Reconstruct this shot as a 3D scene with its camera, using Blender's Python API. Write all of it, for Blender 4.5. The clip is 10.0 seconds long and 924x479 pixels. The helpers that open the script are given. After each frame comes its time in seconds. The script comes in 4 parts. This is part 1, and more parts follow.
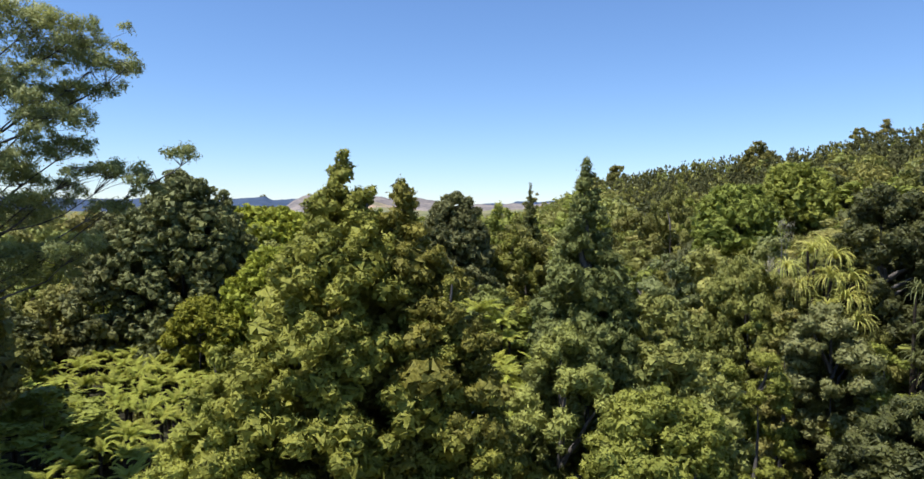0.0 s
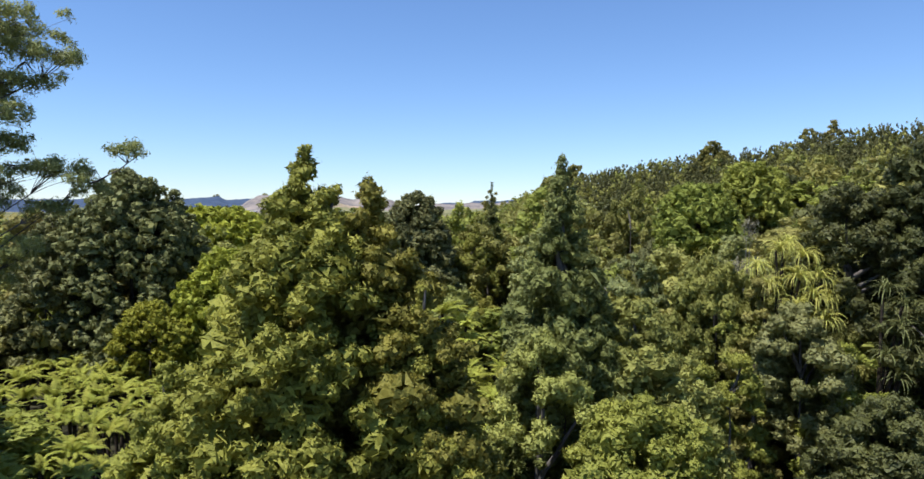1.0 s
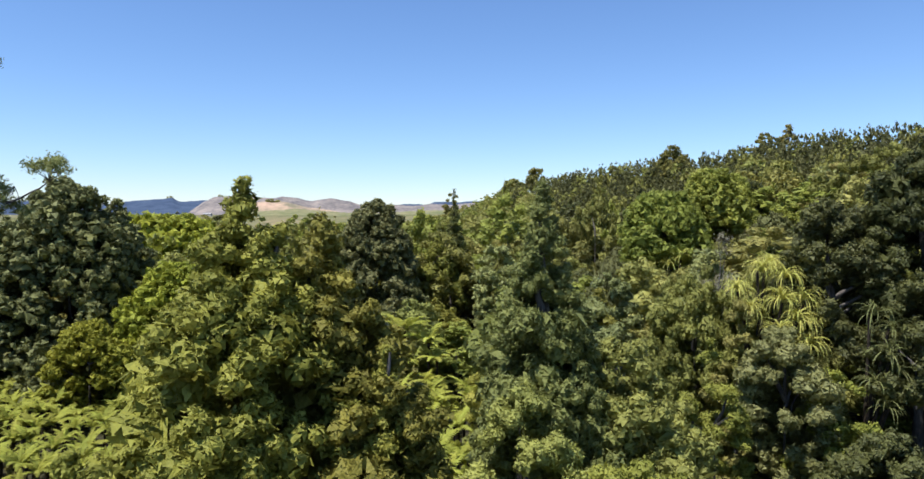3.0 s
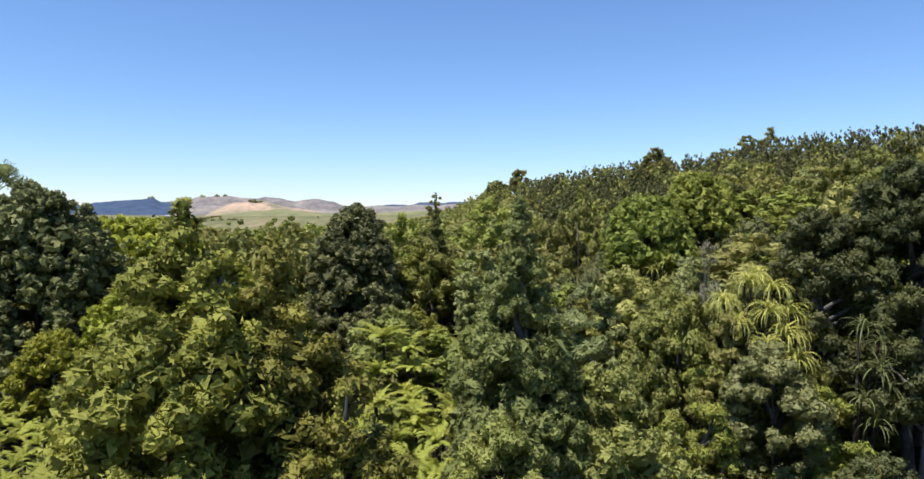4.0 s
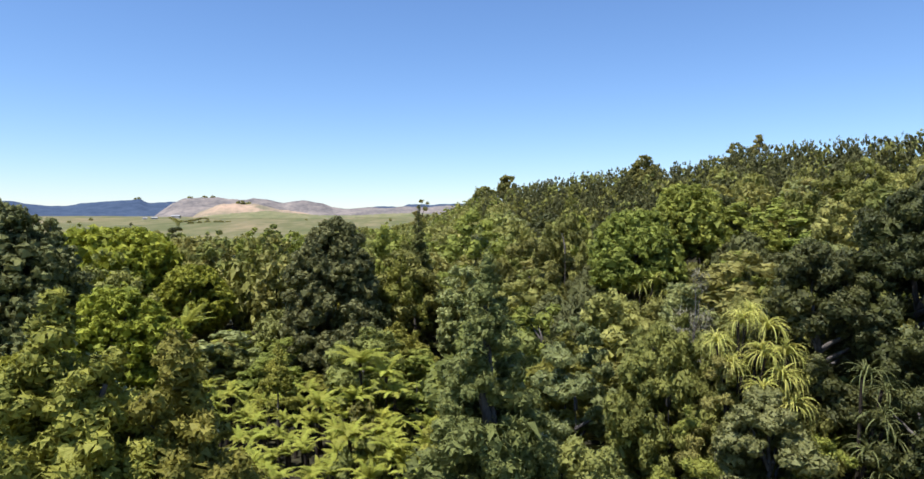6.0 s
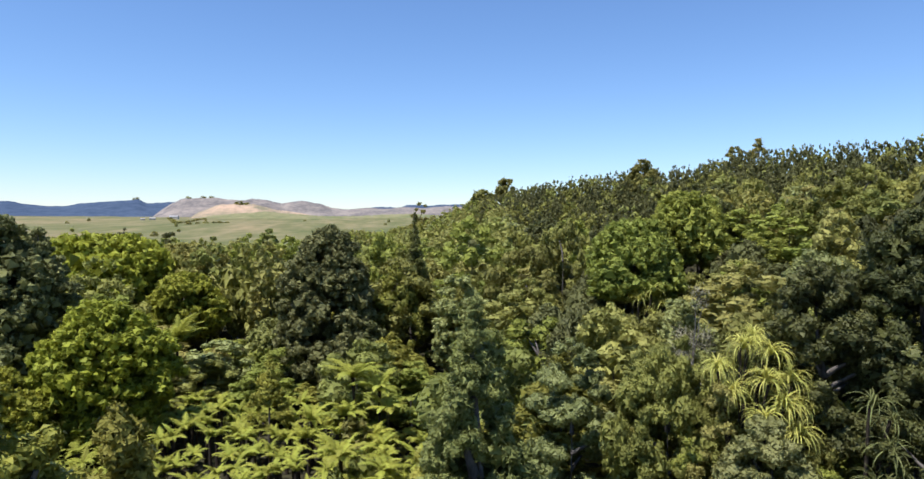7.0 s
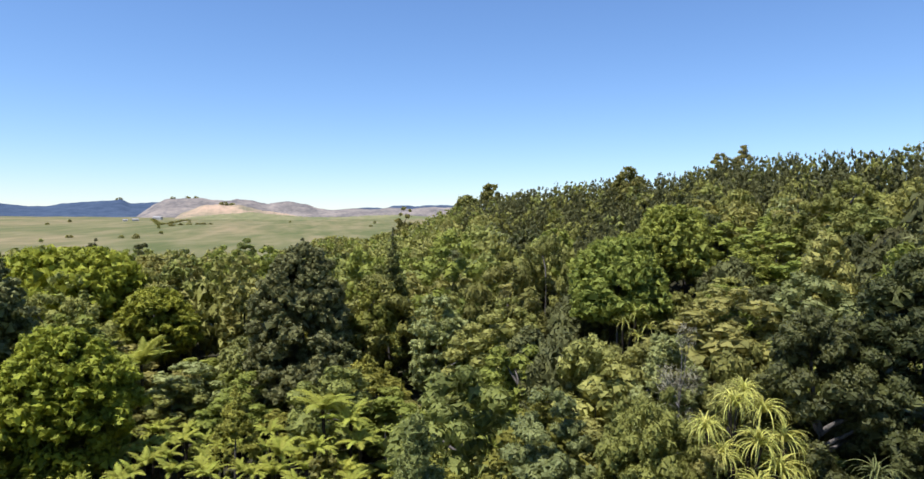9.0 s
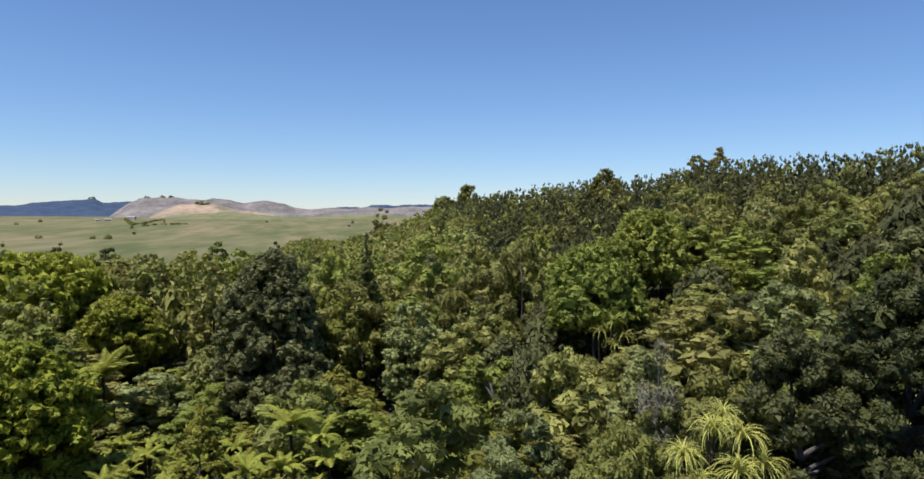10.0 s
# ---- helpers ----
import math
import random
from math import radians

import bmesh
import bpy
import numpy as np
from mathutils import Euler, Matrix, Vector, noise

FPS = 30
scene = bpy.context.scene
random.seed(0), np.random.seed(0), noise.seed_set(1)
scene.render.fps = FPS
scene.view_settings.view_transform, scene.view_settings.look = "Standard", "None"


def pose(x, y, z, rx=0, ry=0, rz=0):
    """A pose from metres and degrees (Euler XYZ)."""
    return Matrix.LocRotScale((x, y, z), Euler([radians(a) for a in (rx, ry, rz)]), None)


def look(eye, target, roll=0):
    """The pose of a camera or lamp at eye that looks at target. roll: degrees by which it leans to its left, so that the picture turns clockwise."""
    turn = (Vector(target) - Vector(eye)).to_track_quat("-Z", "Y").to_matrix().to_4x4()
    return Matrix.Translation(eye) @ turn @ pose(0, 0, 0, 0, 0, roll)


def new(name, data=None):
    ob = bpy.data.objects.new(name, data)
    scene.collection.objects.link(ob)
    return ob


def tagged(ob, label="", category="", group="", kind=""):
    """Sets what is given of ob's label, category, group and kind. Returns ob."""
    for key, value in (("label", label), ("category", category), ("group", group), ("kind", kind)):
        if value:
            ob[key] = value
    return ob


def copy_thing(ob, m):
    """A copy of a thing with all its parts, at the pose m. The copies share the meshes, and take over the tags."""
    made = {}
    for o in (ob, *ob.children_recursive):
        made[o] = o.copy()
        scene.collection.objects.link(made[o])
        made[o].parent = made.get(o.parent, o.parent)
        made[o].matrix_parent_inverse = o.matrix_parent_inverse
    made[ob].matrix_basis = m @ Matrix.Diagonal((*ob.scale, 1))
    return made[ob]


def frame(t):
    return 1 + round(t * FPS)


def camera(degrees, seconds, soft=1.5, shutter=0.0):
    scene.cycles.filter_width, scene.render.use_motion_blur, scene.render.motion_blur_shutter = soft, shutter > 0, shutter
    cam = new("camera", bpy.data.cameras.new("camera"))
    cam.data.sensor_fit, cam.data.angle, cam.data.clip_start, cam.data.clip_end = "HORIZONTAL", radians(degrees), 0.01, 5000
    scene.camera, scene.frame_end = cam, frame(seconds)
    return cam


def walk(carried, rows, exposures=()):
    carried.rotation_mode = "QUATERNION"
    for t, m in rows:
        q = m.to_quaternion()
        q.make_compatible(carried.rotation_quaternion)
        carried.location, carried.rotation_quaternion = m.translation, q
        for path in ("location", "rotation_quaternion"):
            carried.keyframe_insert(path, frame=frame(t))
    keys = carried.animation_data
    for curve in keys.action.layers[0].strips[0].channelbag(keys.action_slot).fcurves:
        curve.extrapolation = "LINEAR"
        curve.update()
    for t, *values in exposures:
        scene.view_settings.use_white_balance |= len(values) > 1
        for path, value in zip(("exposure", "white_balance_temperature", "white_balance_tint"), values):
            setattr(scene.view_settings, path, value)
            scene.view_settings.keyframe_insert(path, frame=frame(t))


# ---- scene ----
cam = camera(68.8, 10.0)
METRES, EYE, TILT, LEAN, TURN = 14.0, 16.0, -2.2, -0.4, 0.0
ROWS = [
    (0.0, 0.0, 0.0, 0.0, -0.0, 0.0, 0.0),
    (0.5, -0.0121, 0.0434, 0.0032, -1.66, -0.03, 0.15),
    (1.0, -0.0251, 0.0855, 0.0054, -3.55, -0.06, 0.33),
    (1.5, -0.034, 0.1282, 0.0121, -4.45, -0.03, 0.43),
    (2.0, -0.0356, 0.1703, 0.0288, -5.22, -0.05, 0.47),
    (2.5, -0.0356, 0.2151, 0.053, -6.07, -0.02, 0.57),
    (4.0, 0.0051, 0.3483, 0.107, -8.27, 0.03, 0.66),
    (4.5, 0.0227, 0.3893, 0.1317, -8.58, 0.06, 0.63),
    (5.0, 0.0401, 0.4272, 0.1553, -8.88, 0.11, 0.61),
    (5.5, 0.058, 0.4626, 0.1784, -9.08, 0.15, 0.57),
    (7.0, 0.1076, 0.566, 0.265, -9.28, 0.23, 0.42),
    (7.5, 0.1253, 0.6032, 0.2971, -9.31, 0.26, 0.38),
    (8.0, 0.1447, 0.6405, 0.3292, -9.46, 0.24, 0.37),
    (8.5, 0.1676, 0.6834, 0.3616, -9.78, 0.25, 0.36),
    (9.0, 0.191, 0.7256, 0.39, -10.4, 0.26, 0.38),
    (9.5, 0.2155, 0.7683, 0.4173, -11.15, 0.23, 0.41),
    (10.0, 0.2391, 0.8135, 0.4408, -12.2, 0.19, 0.46),
]
EXPOSURE = 0.4
walk(cam, [(t, pose(0, 0, EYE, TILT, LEAN, TURN) @ pose(METRES * x, METRES * y, METRES * z, 90 + pitch, roll, yaw)) for t, x, y, z, yaw, pitch, roll in ROWS],
     exposures=tuple((t, EXPOSURE + d, 5620, 14) for t, d in ((0.0, 0.0), (9.5, 0.0), (9.75, -0.1), (10.0, -0.38))))

# ---- light: clear summer sky and one high sun ----
SUN_ELEVATION, SUN_AZIMUTH = 66.0, -120.0   # degrees; azimuth clockwise from +y
world = bpy.data.worlds.new("clear_sky")
scene.world = world
world.use_nodes = True
wn = world.node_tree.nodes
sky = wn.new("ShaderNodeTexSky")
sky.sky_type, sky.sun_disc = "NISHITA", False
sky.sun_elevation, sky.sun_rotation = radians(SUN_ELEVATION), radians(SUN_AZIMUTH)
sky.altitude, sky.air_density, sky.dust_density, sky.ozone_density = 0, 1.0, 0.0, 5.0
wn["Background"].inputs[1].default_value = 0.108
world.node_tree.links.new(sky.outputs[0], wn["Background"].inputs[0])
sun_data = bpy.data.lights.new("sun", "SUN")
sun_data.energy, sun_data.angle, sun_data.color = 5.0, radians(0.53), (1.0, 0.93, 0.80)
sun = new("sun", sun_data)
_el, _az = radians(SUN_ELEVATION), radians(SUN_AZIMUTH)
_dir = Vector((math.sin(_az) * math.cos(_el), math.cos(_az) * math.cos(_el), math.sin(_el)))
sun.matrix_world = look(_dir * 200, (0, 0, 0))


# ---- materials ----
def nodes_of(name):
    m = bpy.data.materials.new(name)
    m.use_nodes = True
    return m, m.node_tree.nodes, m.node_tree.links, m.node_tree.nodes["Principled BSDF"]


def leaf_material(name, dark, light, rough=0.5, through_light=0.32, gloss=0.15):
    """Foliage: each leaf its own tone, patches of the crown and whole plants differ."""
    m, n, l, p = nodes_of(name)
    geo, info = n.new("ShaderNodeNewGeometry"), n.new("ShaderNodeObjectInfo")
    tex, pos = n.new("ShaderNodeTexNoise"), n.new("ShaderNodeTexCoord")
    tex.inputs["Scale"].default_value, tex.inputs["Detail"].default_value = 0.55, 3
    l.new(pos.outputs["Object"], tex.inputs["Vector"])
    mix = n.new("ShaderNodeMix")
    mix.data_type = "RGBA"
    mix.inputs["A"].default_value, mix.inputs["B"].default_value = (*dark, 1), (*light, 1)
    add = n.new("ShaderNodeMath")
    add.operation = "MULTIPLY_ADD"
    add.inputs[1].default_value = 0.40
    fleck = n.new("ShaderNodeTexNoise")
    fleck.inputs["Scale"].default_value, fleck.inputs["Detail"].default_value = 11.0, 4
    l.new(pos.outputs["Object"], fleck.inputs["Vector"])
    speck = n.new("ShaderNodeMapRange")
    speck.inputs["From Min"].default_value, speck.inputs["From Max"].default_value = 0.3, 0.7
    l.new(fleck.outputs["Fac"], speck.inputs["Value"])
    pick = n.new("ShaderNodeMix")
    pick.inputs["Factor"].default_value = 0.5
    l.new(geo.outputs["Random Per Island"], pick.inputs["A"])
    l.new(speck.outputs[0], pick.inputs["B"])
    l.new(pick.outputs["Result"], add.inputs[0])
    bump = n.new("ShaderNodeBump")
    bump.inputs["Strength"].default_value, bump.inputs["Distance"].default_value = 0.55, 0.12
    l.new(fleck.outputs["Fac"], bump.inputs["Height"])
    l.new(bump.outputs[0], p.inputs["Normal"])
    sub = n.new("ShaderNodeMapRange")
    sub.inputs["From Min"].default_value, sub.inputs["From Max"].default_value = 0.3, 0.7
    sub.inputs["To Min"].default_value, sub.inputs["To Max"].default_value = 0.0, 0.60
    l.new(tex.outputs["Fac"], sub.inputs["Value"])
    l.new(sub.outputs[0], add.inputs[2])
    l.new(add.outputs[0], mix.inputs["Factor"])
    hue = n.new("ShaderNodeHueSaturation")
    for socket, lo, hi, src in (("Hue", 0.490, 0.510, info.outputs["Random"]), ("Value", 0.76, 1.2, info.outputs["Random"])):
        r = n.new("ShaderNodeMapRange")
        r.inputs["To Min"].default_value, r.inputs["To Max"].default_value = lo, hi
        if socket == "Value":
            f = n.new("ShaderNodeMath")
            f.operation = "FRACT"
            k = n.new("ShaderNodeMath")
            k.operation, k.inputs[1].default_value = "MULTIPLY", 7.31
            l.new(src, k.inputs[0])
            l.new(k.outputs[0], f.inputs[0])
            src = f.outputs[0]
        l.new(src, r.inputs["Value"])
        l.new(r.outputs[0], hue.inputs[socket])
    l.new(mix.outputs["Result"], hue.inputs["Color"])
    l.new(hue.outputs[0], p.inputs["Base Color"])
    p.inputs["Roughness"].default_value = rough
    p.inputs["Specular IOR Level"].default_value = gloss
    tr, blend = n.new("ShaderNodeBsdfTranslucent"), n.new("ShaderNodeMixShader")
    l.new(hue.outputs[0], tr.inputs["Color"])
    blend.inputs[0].default_value = through_light
    l.new(p.outputs[0], blend.inputs[1])
    l.new(tr.outputs[0], blend.inputs[2])
    l.new(blend.outputs[0], n["Material Output"].inputs["Surface"])
    return m


def rough_material(name, a, b, scale, rough=0.9, bump=0.3, stretch=(1, 1, 1), fine=6.0):
    """Bark, soil, grass: two tones in two scales of noise, with relief."""
    m, n, l, p = nodes_of(name)
    pos, mp = n.new("ShaderNodeTexCoord"), n.new("ShaderNodeMapping")
    mp.inputs["Scale"].default_value = stretch
    l.new(pos.outputs["Object"], mp.inputs["Vector"])
    big, small = n.new("ShaderNodeTexNoise"), n.new("ShaderNodeTexNoise")
    big.inputs["Scale"].default_value, small.inputs["Scale"].default_value = scale, scale * fine
    big.inputs["Detail"].default_value = small.inputs["Detail"].default_value = 5
    for t in (big, small):
        l.new(mp.outputs[0], t.inputs["Vector"])
    av = n.new("ShaderNodeMix")
    av.inputs["Factor"].default_value = 0.4
    l.new(big.outputs["Fac"], av.inputs["A"])
    l.new(small.outputs["Fac"], av.inputs["B"])
    ramp = n.new("ShaderNodeValToRGB")
    ramp.color_ramp.elements[0].position, ramp.color_ramp.elements[1].position = 0.38, 0.62
    ramp.color_ramp.elements[0].color, ramp.color_ramp.elements[1].color = (*a, 1), (*b, 1)
    l.new(av.outputs["Result"], ramp.inputs[0])
    l.new(ramp.outputs[0], p.inputs["Base Color"])
    p.inputs["Roughness"].default_value = rough
    p.inputs["Specular IOR Level"].default_value = 0.2
    if bump:
        bp = n.new("ShaderNodeBump")
        bp.inputs["Strength"].default_value = bump
        l.new(small.outputs["Fac"], bp.inputs["Height"])
        l.new(bp.outputs[0], p.inputs["Normal"])
    return m


LEAF = {
    "scrub": leaf_material("dark_olive_foliage", (0.072, 0.074, 0.024), (0.184, 0.177, 0.062)),
    "deep": leaf_material("deep_green_foliage", (0.056, 0.062, 0.022), (0.184, 0.181, 0.047), gloss=0.3),
    "dark": leaf_material("dark_foliage", (0.117, 0.123, 0.044), (0.335, 0.324, 0.118)),
    "mid": leaf_material("green_foliage", (0.173, 0.177, 0.044), (0.500, 0.438, 0.118)),
    "bright": leaf_material("bright_foliage", (0.147, 0.172, 0.025), (0.412, 0.420, 0.076), through_light=0.3),
    "lime": leaf_material("lime_green_foliage", (0.206, 0.235, 0.024), (0.586, 0.571, 0.060), through_light=0.3),
    "olive": leaf_material("olive_foliage", (0.154, 0.153, 0.035), (0.404, 0.384, 0.092)),
    "grey": leaf_material("grey_green_foliage", (0.160, 0.173, 0.044), (0.461, 0.459, 0.109)),
    "rimu": leaf_material("bluish_grey_green_foliage", (0.126, 0.144, 0.038), (0.356, 0.370, 0.106)),
    "feather": leaf_material("soft_green_foliage", (0.166, 0.169, 0.027), (0.466, 0.428, 0.075)),
    "pale": leaf_material("pale_foliage", (0.159, 0.174, 0.049), (0.453, 0.448, 0.149), gloss=0.3),
    "yellow": leaf_material("yellow_foliage", (0.249, 0.249, 0.059), (0.563, 0.550, 0.169)),
    "gum": leaf_material("gum_foliage", (0.147, 0.168, 0.053), (0.403, 0.401, 0.119), gloss=0.3, through_light=0.3),
    "fern": leaf_material("fern_frond", (0.264, 0.278, 0.034), (0.573, 0.567, 0.091), through_light=0.35),
    "strap": leaf_material("strap_leaf", (0.440, 0.431, 0.086), (0.821, 0.760, 0.186), gloss=0.3),
    # the same strap leaf with deep shade put into its colour
    "strap_shaded": leaf_material("shaded_strap_leaf", (0.122, 0.138, 0.039), (0.354, 0.354, 0.115), gloss=0.3),
    "twig": leaf_material("grey_twigs", (0.177, 0.158, 0.100), (0.378, 0.342, 0.217), through_light=0.05),
}
BARK = rough_material("grey_brown_bark", (0.05, 0.042, 0.034), (0.16, 0.14, 0.12), 2.5, stretch=(1, 1, 0.25), bump=0.6)
TWIGS = rough_material("twigs_and_old_leaves", (0.045, 0.045, 0.018), (0.12, 0.115, 0.045), 5.0, bump=0.8)
PALE_BARK = rough_material("pale_smooth_bark", (0.12, 0.10, 0.085), (0.34, 0.30, 0.26), 1.5, stretch=(1, 1, 0.3), bump=0.3)
FERN_BARK = rough_material("fibrous_fern_trunk", (0.018, 0.013, 0.009), (0.06, 0.045, 0.03), 6, stretch=(1, 1, 0.3), bump=0.8)


# ---- mesh helpers ----
def mesh_from(name, verts, faces, material, smooth=False):
    """A mesh from an array of places and an array of faces, all with as many corners."""
    me = bpy.data.meshes.new(name)
    verts, faces = np.asarray(verts, np.float32), np.asarray(faces, np.int32)
    k = faces.shape[1]
    me.vertices.add(len(verts))
    me.vertices.foreach_set("co", verts.ravel())
    me.loops.add(faces.size)
    me.loops.foreach_set("vertex_index", faces.ravel())
    me.polygons.add(len(faces))
    me.polygons.foreach_set("loop_start", np.arange(0, faces.size, k, dtype=np.int32))
    me.polygons.foreach_set("use_smooth", np.full(len(faces), smooth))
    me.materials.append(material)
    me.update(calc_edges=True)
    return me


def part(name, me, parent, m=None, label=""):
    ob = new(name, me)
    ob.parent = parent
    if m is not None:
        ob.matrix_basis = m
    return tagged(ob, label)


def unit(v):
    return v / np.maximum(np.linalg.norm(v, axis=-1, keepdims=True), 1e-9)


def tubes(paths, sides=6):
    """Tapered tubes: (points, radii) each; one array of places and one of quads."""
    vs, fs, base = [], [], 0
    ang = np.linspace(0, 2 * np.pi, sides, endpoint=False)
    for pts, rad in paths:
        pts, rad = np.asarray(pts, float), np.asarray(rad, float)
        d = unit(np.gradient(pts, axis=0))
        s = unit(np.cross(d, np.where(np.abs(d[:, 2:3]) > 0.9, [[1.0, 0, 0]], [[0, 0, 1.0]])))
        u = np.cross(s, d)
        ring = pts[:, None] + rad[:, None, None] * (np.cos(ang)[None, :, None] * s[:, None] + np.sin(ang)[None, :, None] * u[:, None])
        n = len(pts)
        vs.append(ring.reshape(-1, 3))
        i, j = np.meshgrid(np.arange(n - 1), np.arange(sides), indexing="ij")
        a, b = i * sides + j, i * sides + (j + 1) % sides
        fs.append((np.stack([a, b, b + sides, a + sides], -1).reshape(-1, 4)) + base)
        base += n * sides
    return np.concatenate(vs), np.concatenate(fs)


def bend(rng, a, b, n=6, wob=0.08, sag=0.0):
    """A slightly crooked way from a to b."""
    a, b = np.asarray(a, float), np.asarray(b, float)
    s = np.linspace(0, 1, n)[:, None]
    length = np.linalg.norm(b - a)
    p = a + (b - a) * s + np.cumsum(rng.normal(0, wob * length / n, (n, 3)), 0) * (s > 0)
    p[:, 2] -= sag * length * np.sin(np.pi * s[:, 0])
    return p


def ball(level):
    b = bmesh.new()
    bmesh.ops.create_icosphere(b, subdivisions=level, radius=1)
    v, f = np.array([q.co[:] for q in b.verts]), np.array([[q.index for q in p.verts] for p in b.faces])
    b.free()
    return v, f


BALLS = {level: ball(level) for level in (1, 2)}
BALLS[0] = (np.array([[1, 0, 0], [-1, 0, 0], [0, 1, 0], [0, -1, 0], [0, 0, 1], [0, 0, -1.0]]),
            np.array([[0, 2, 4], [2, 1, 4], [1, 3, 4], [3, 0, 4], [2, 0, 5], [1, 2, 5], [3, 1, 5], [0, 3, 5]]))

PROFILE = {  # half-width of a crown against the height in it, 0 at its foot to 1 at its top
    "cone": lambda u: np.clip(1 - u ** 2.8, 0, 1) ** 1.2 * np.clip(u * 6 + 0.45, 0, 1),
    "spire": lambda u: np.clip(1 - u ** 2.2, 0, 1) ** 1.15 * np.clip(u * 5 + 0.5, 0, 1),
    "bluff": lambda u: np.clip(1 - u ** 2.8, 0, 1) ** 0.75 * np.clip(u * 5 + 0.7, 0, 1),
    "dome": lambda u: np.sqrt(np.clip(1 - u ** 1.7, 0, 1)) * np.clip(u * 3 + 0.6, 0, 1),
    "round": lambda u: np.clip(np.sin(np.pi * np.clip(u * 0.92 + 0.06, 0, 1)), 0, 1) ** 0.6,
    "column": lambda u: np.clip(1 - u ** 3, 0, 1) ** 0.8 * np.clip(u * 4 + 0.5, 0, 1) * 0.9,
}


def lobes_of(rng, radius, height, shape, count, size):
    """Middles and sizes of the leafy clumps that make up a crown, spaced so that few grow into one another."""
    n = count * 6
    u = rng.random(n * 3)
    u = u[rng.random(len(u)) < np.clip(PROFILE[shape](u) + 0.15, 0, 1)][:n]
    w = PROFILE[shape](u)
    a = rng.random(len(u)) * 2 * np.pi
    p1, p2 = rng.random(2) * 6.28
    uneven = 1 + 0.15 * np.sin(2 * a + p1 + 3 * u) + 0.12 * np.sin(3 * a + p2 - 5 * u)
    lr = size * (0.7 + 0.6 * rng.random(len(u))) * (0.42 + 0.58 * w)
    r = np.maximum(w * radius * uneven - 0.6 * lr, 0) * (0.78 + 0.22 * rng.random(len(u)) ** 0.5)
    c = np.stack([r * np.cos(a), r * np.sin(a), np.clip(u * height, lr * 0.5, height - 0.7 * lr)], -1)
    kept = []
    for i in range(len(u)):
        if len(kept) < count and (not kept or np.min(np.linalg.norm(c[kept] - c[i], axis=1) / (lr[kept] + lr[i])) > 0.5):
            kept.append(i)
    c, lr = c[kept], lr[kept]
    if shape in ("cone", "spire", "bluff", "column"):      # the leader
        lead = np.linspace(0.6, 0.985, 26)
        w = PROFILE[shape](lead) * radius
        ll = np.maximum(w * 0.45, 0.075 * radius) * rng.uniform(0.7, 1.2, 26)
        a = rng.random(26) * 6.28
        c = np.concatenate([c, np.stack([0.5 * w * np.cos(a), 0.5 * w * np.sin(a), lead * height - 0.3 * ll], -1)])
        lr = np.concatenate([lr, ll])
    return c, lr


def knobs_of(rng, centres, radii, flat, per, share):
    """Small tufted knobs over the outside of each clump."""
    k = len(radii)
    i = np.arange(per)
    z = 1 - 1.55 * (i + 0.5) / per
    a = i * 2.4 + rng.random((k, 1)) * 6.28
    q = np.sqrt(1 - z ** 2)
    d = unit(np.stack([q * np.cos(a), q * np.sin(a), np.broadcast_to(z, a.shape)], -1) + rng.normal(0, 0.16, (k, per, 3)))
    p = (centres[:, None] + d * (0.80 * radii)[:, None, None] * [1, 1, flat]).reshape(-1, 3)
    r = (radii[:, None] * share * rng.uniform(0.75, 1.25, (k, per))).ravel()
    keep = np.ones(len(p), bool)
    for m, big in zip(centres, radii):
        keep &= np.sum(((p - m) / [1, 1, flat]) ** 2, 1) > (0.70 * big) ** 2
    return p[keep], r[keep]


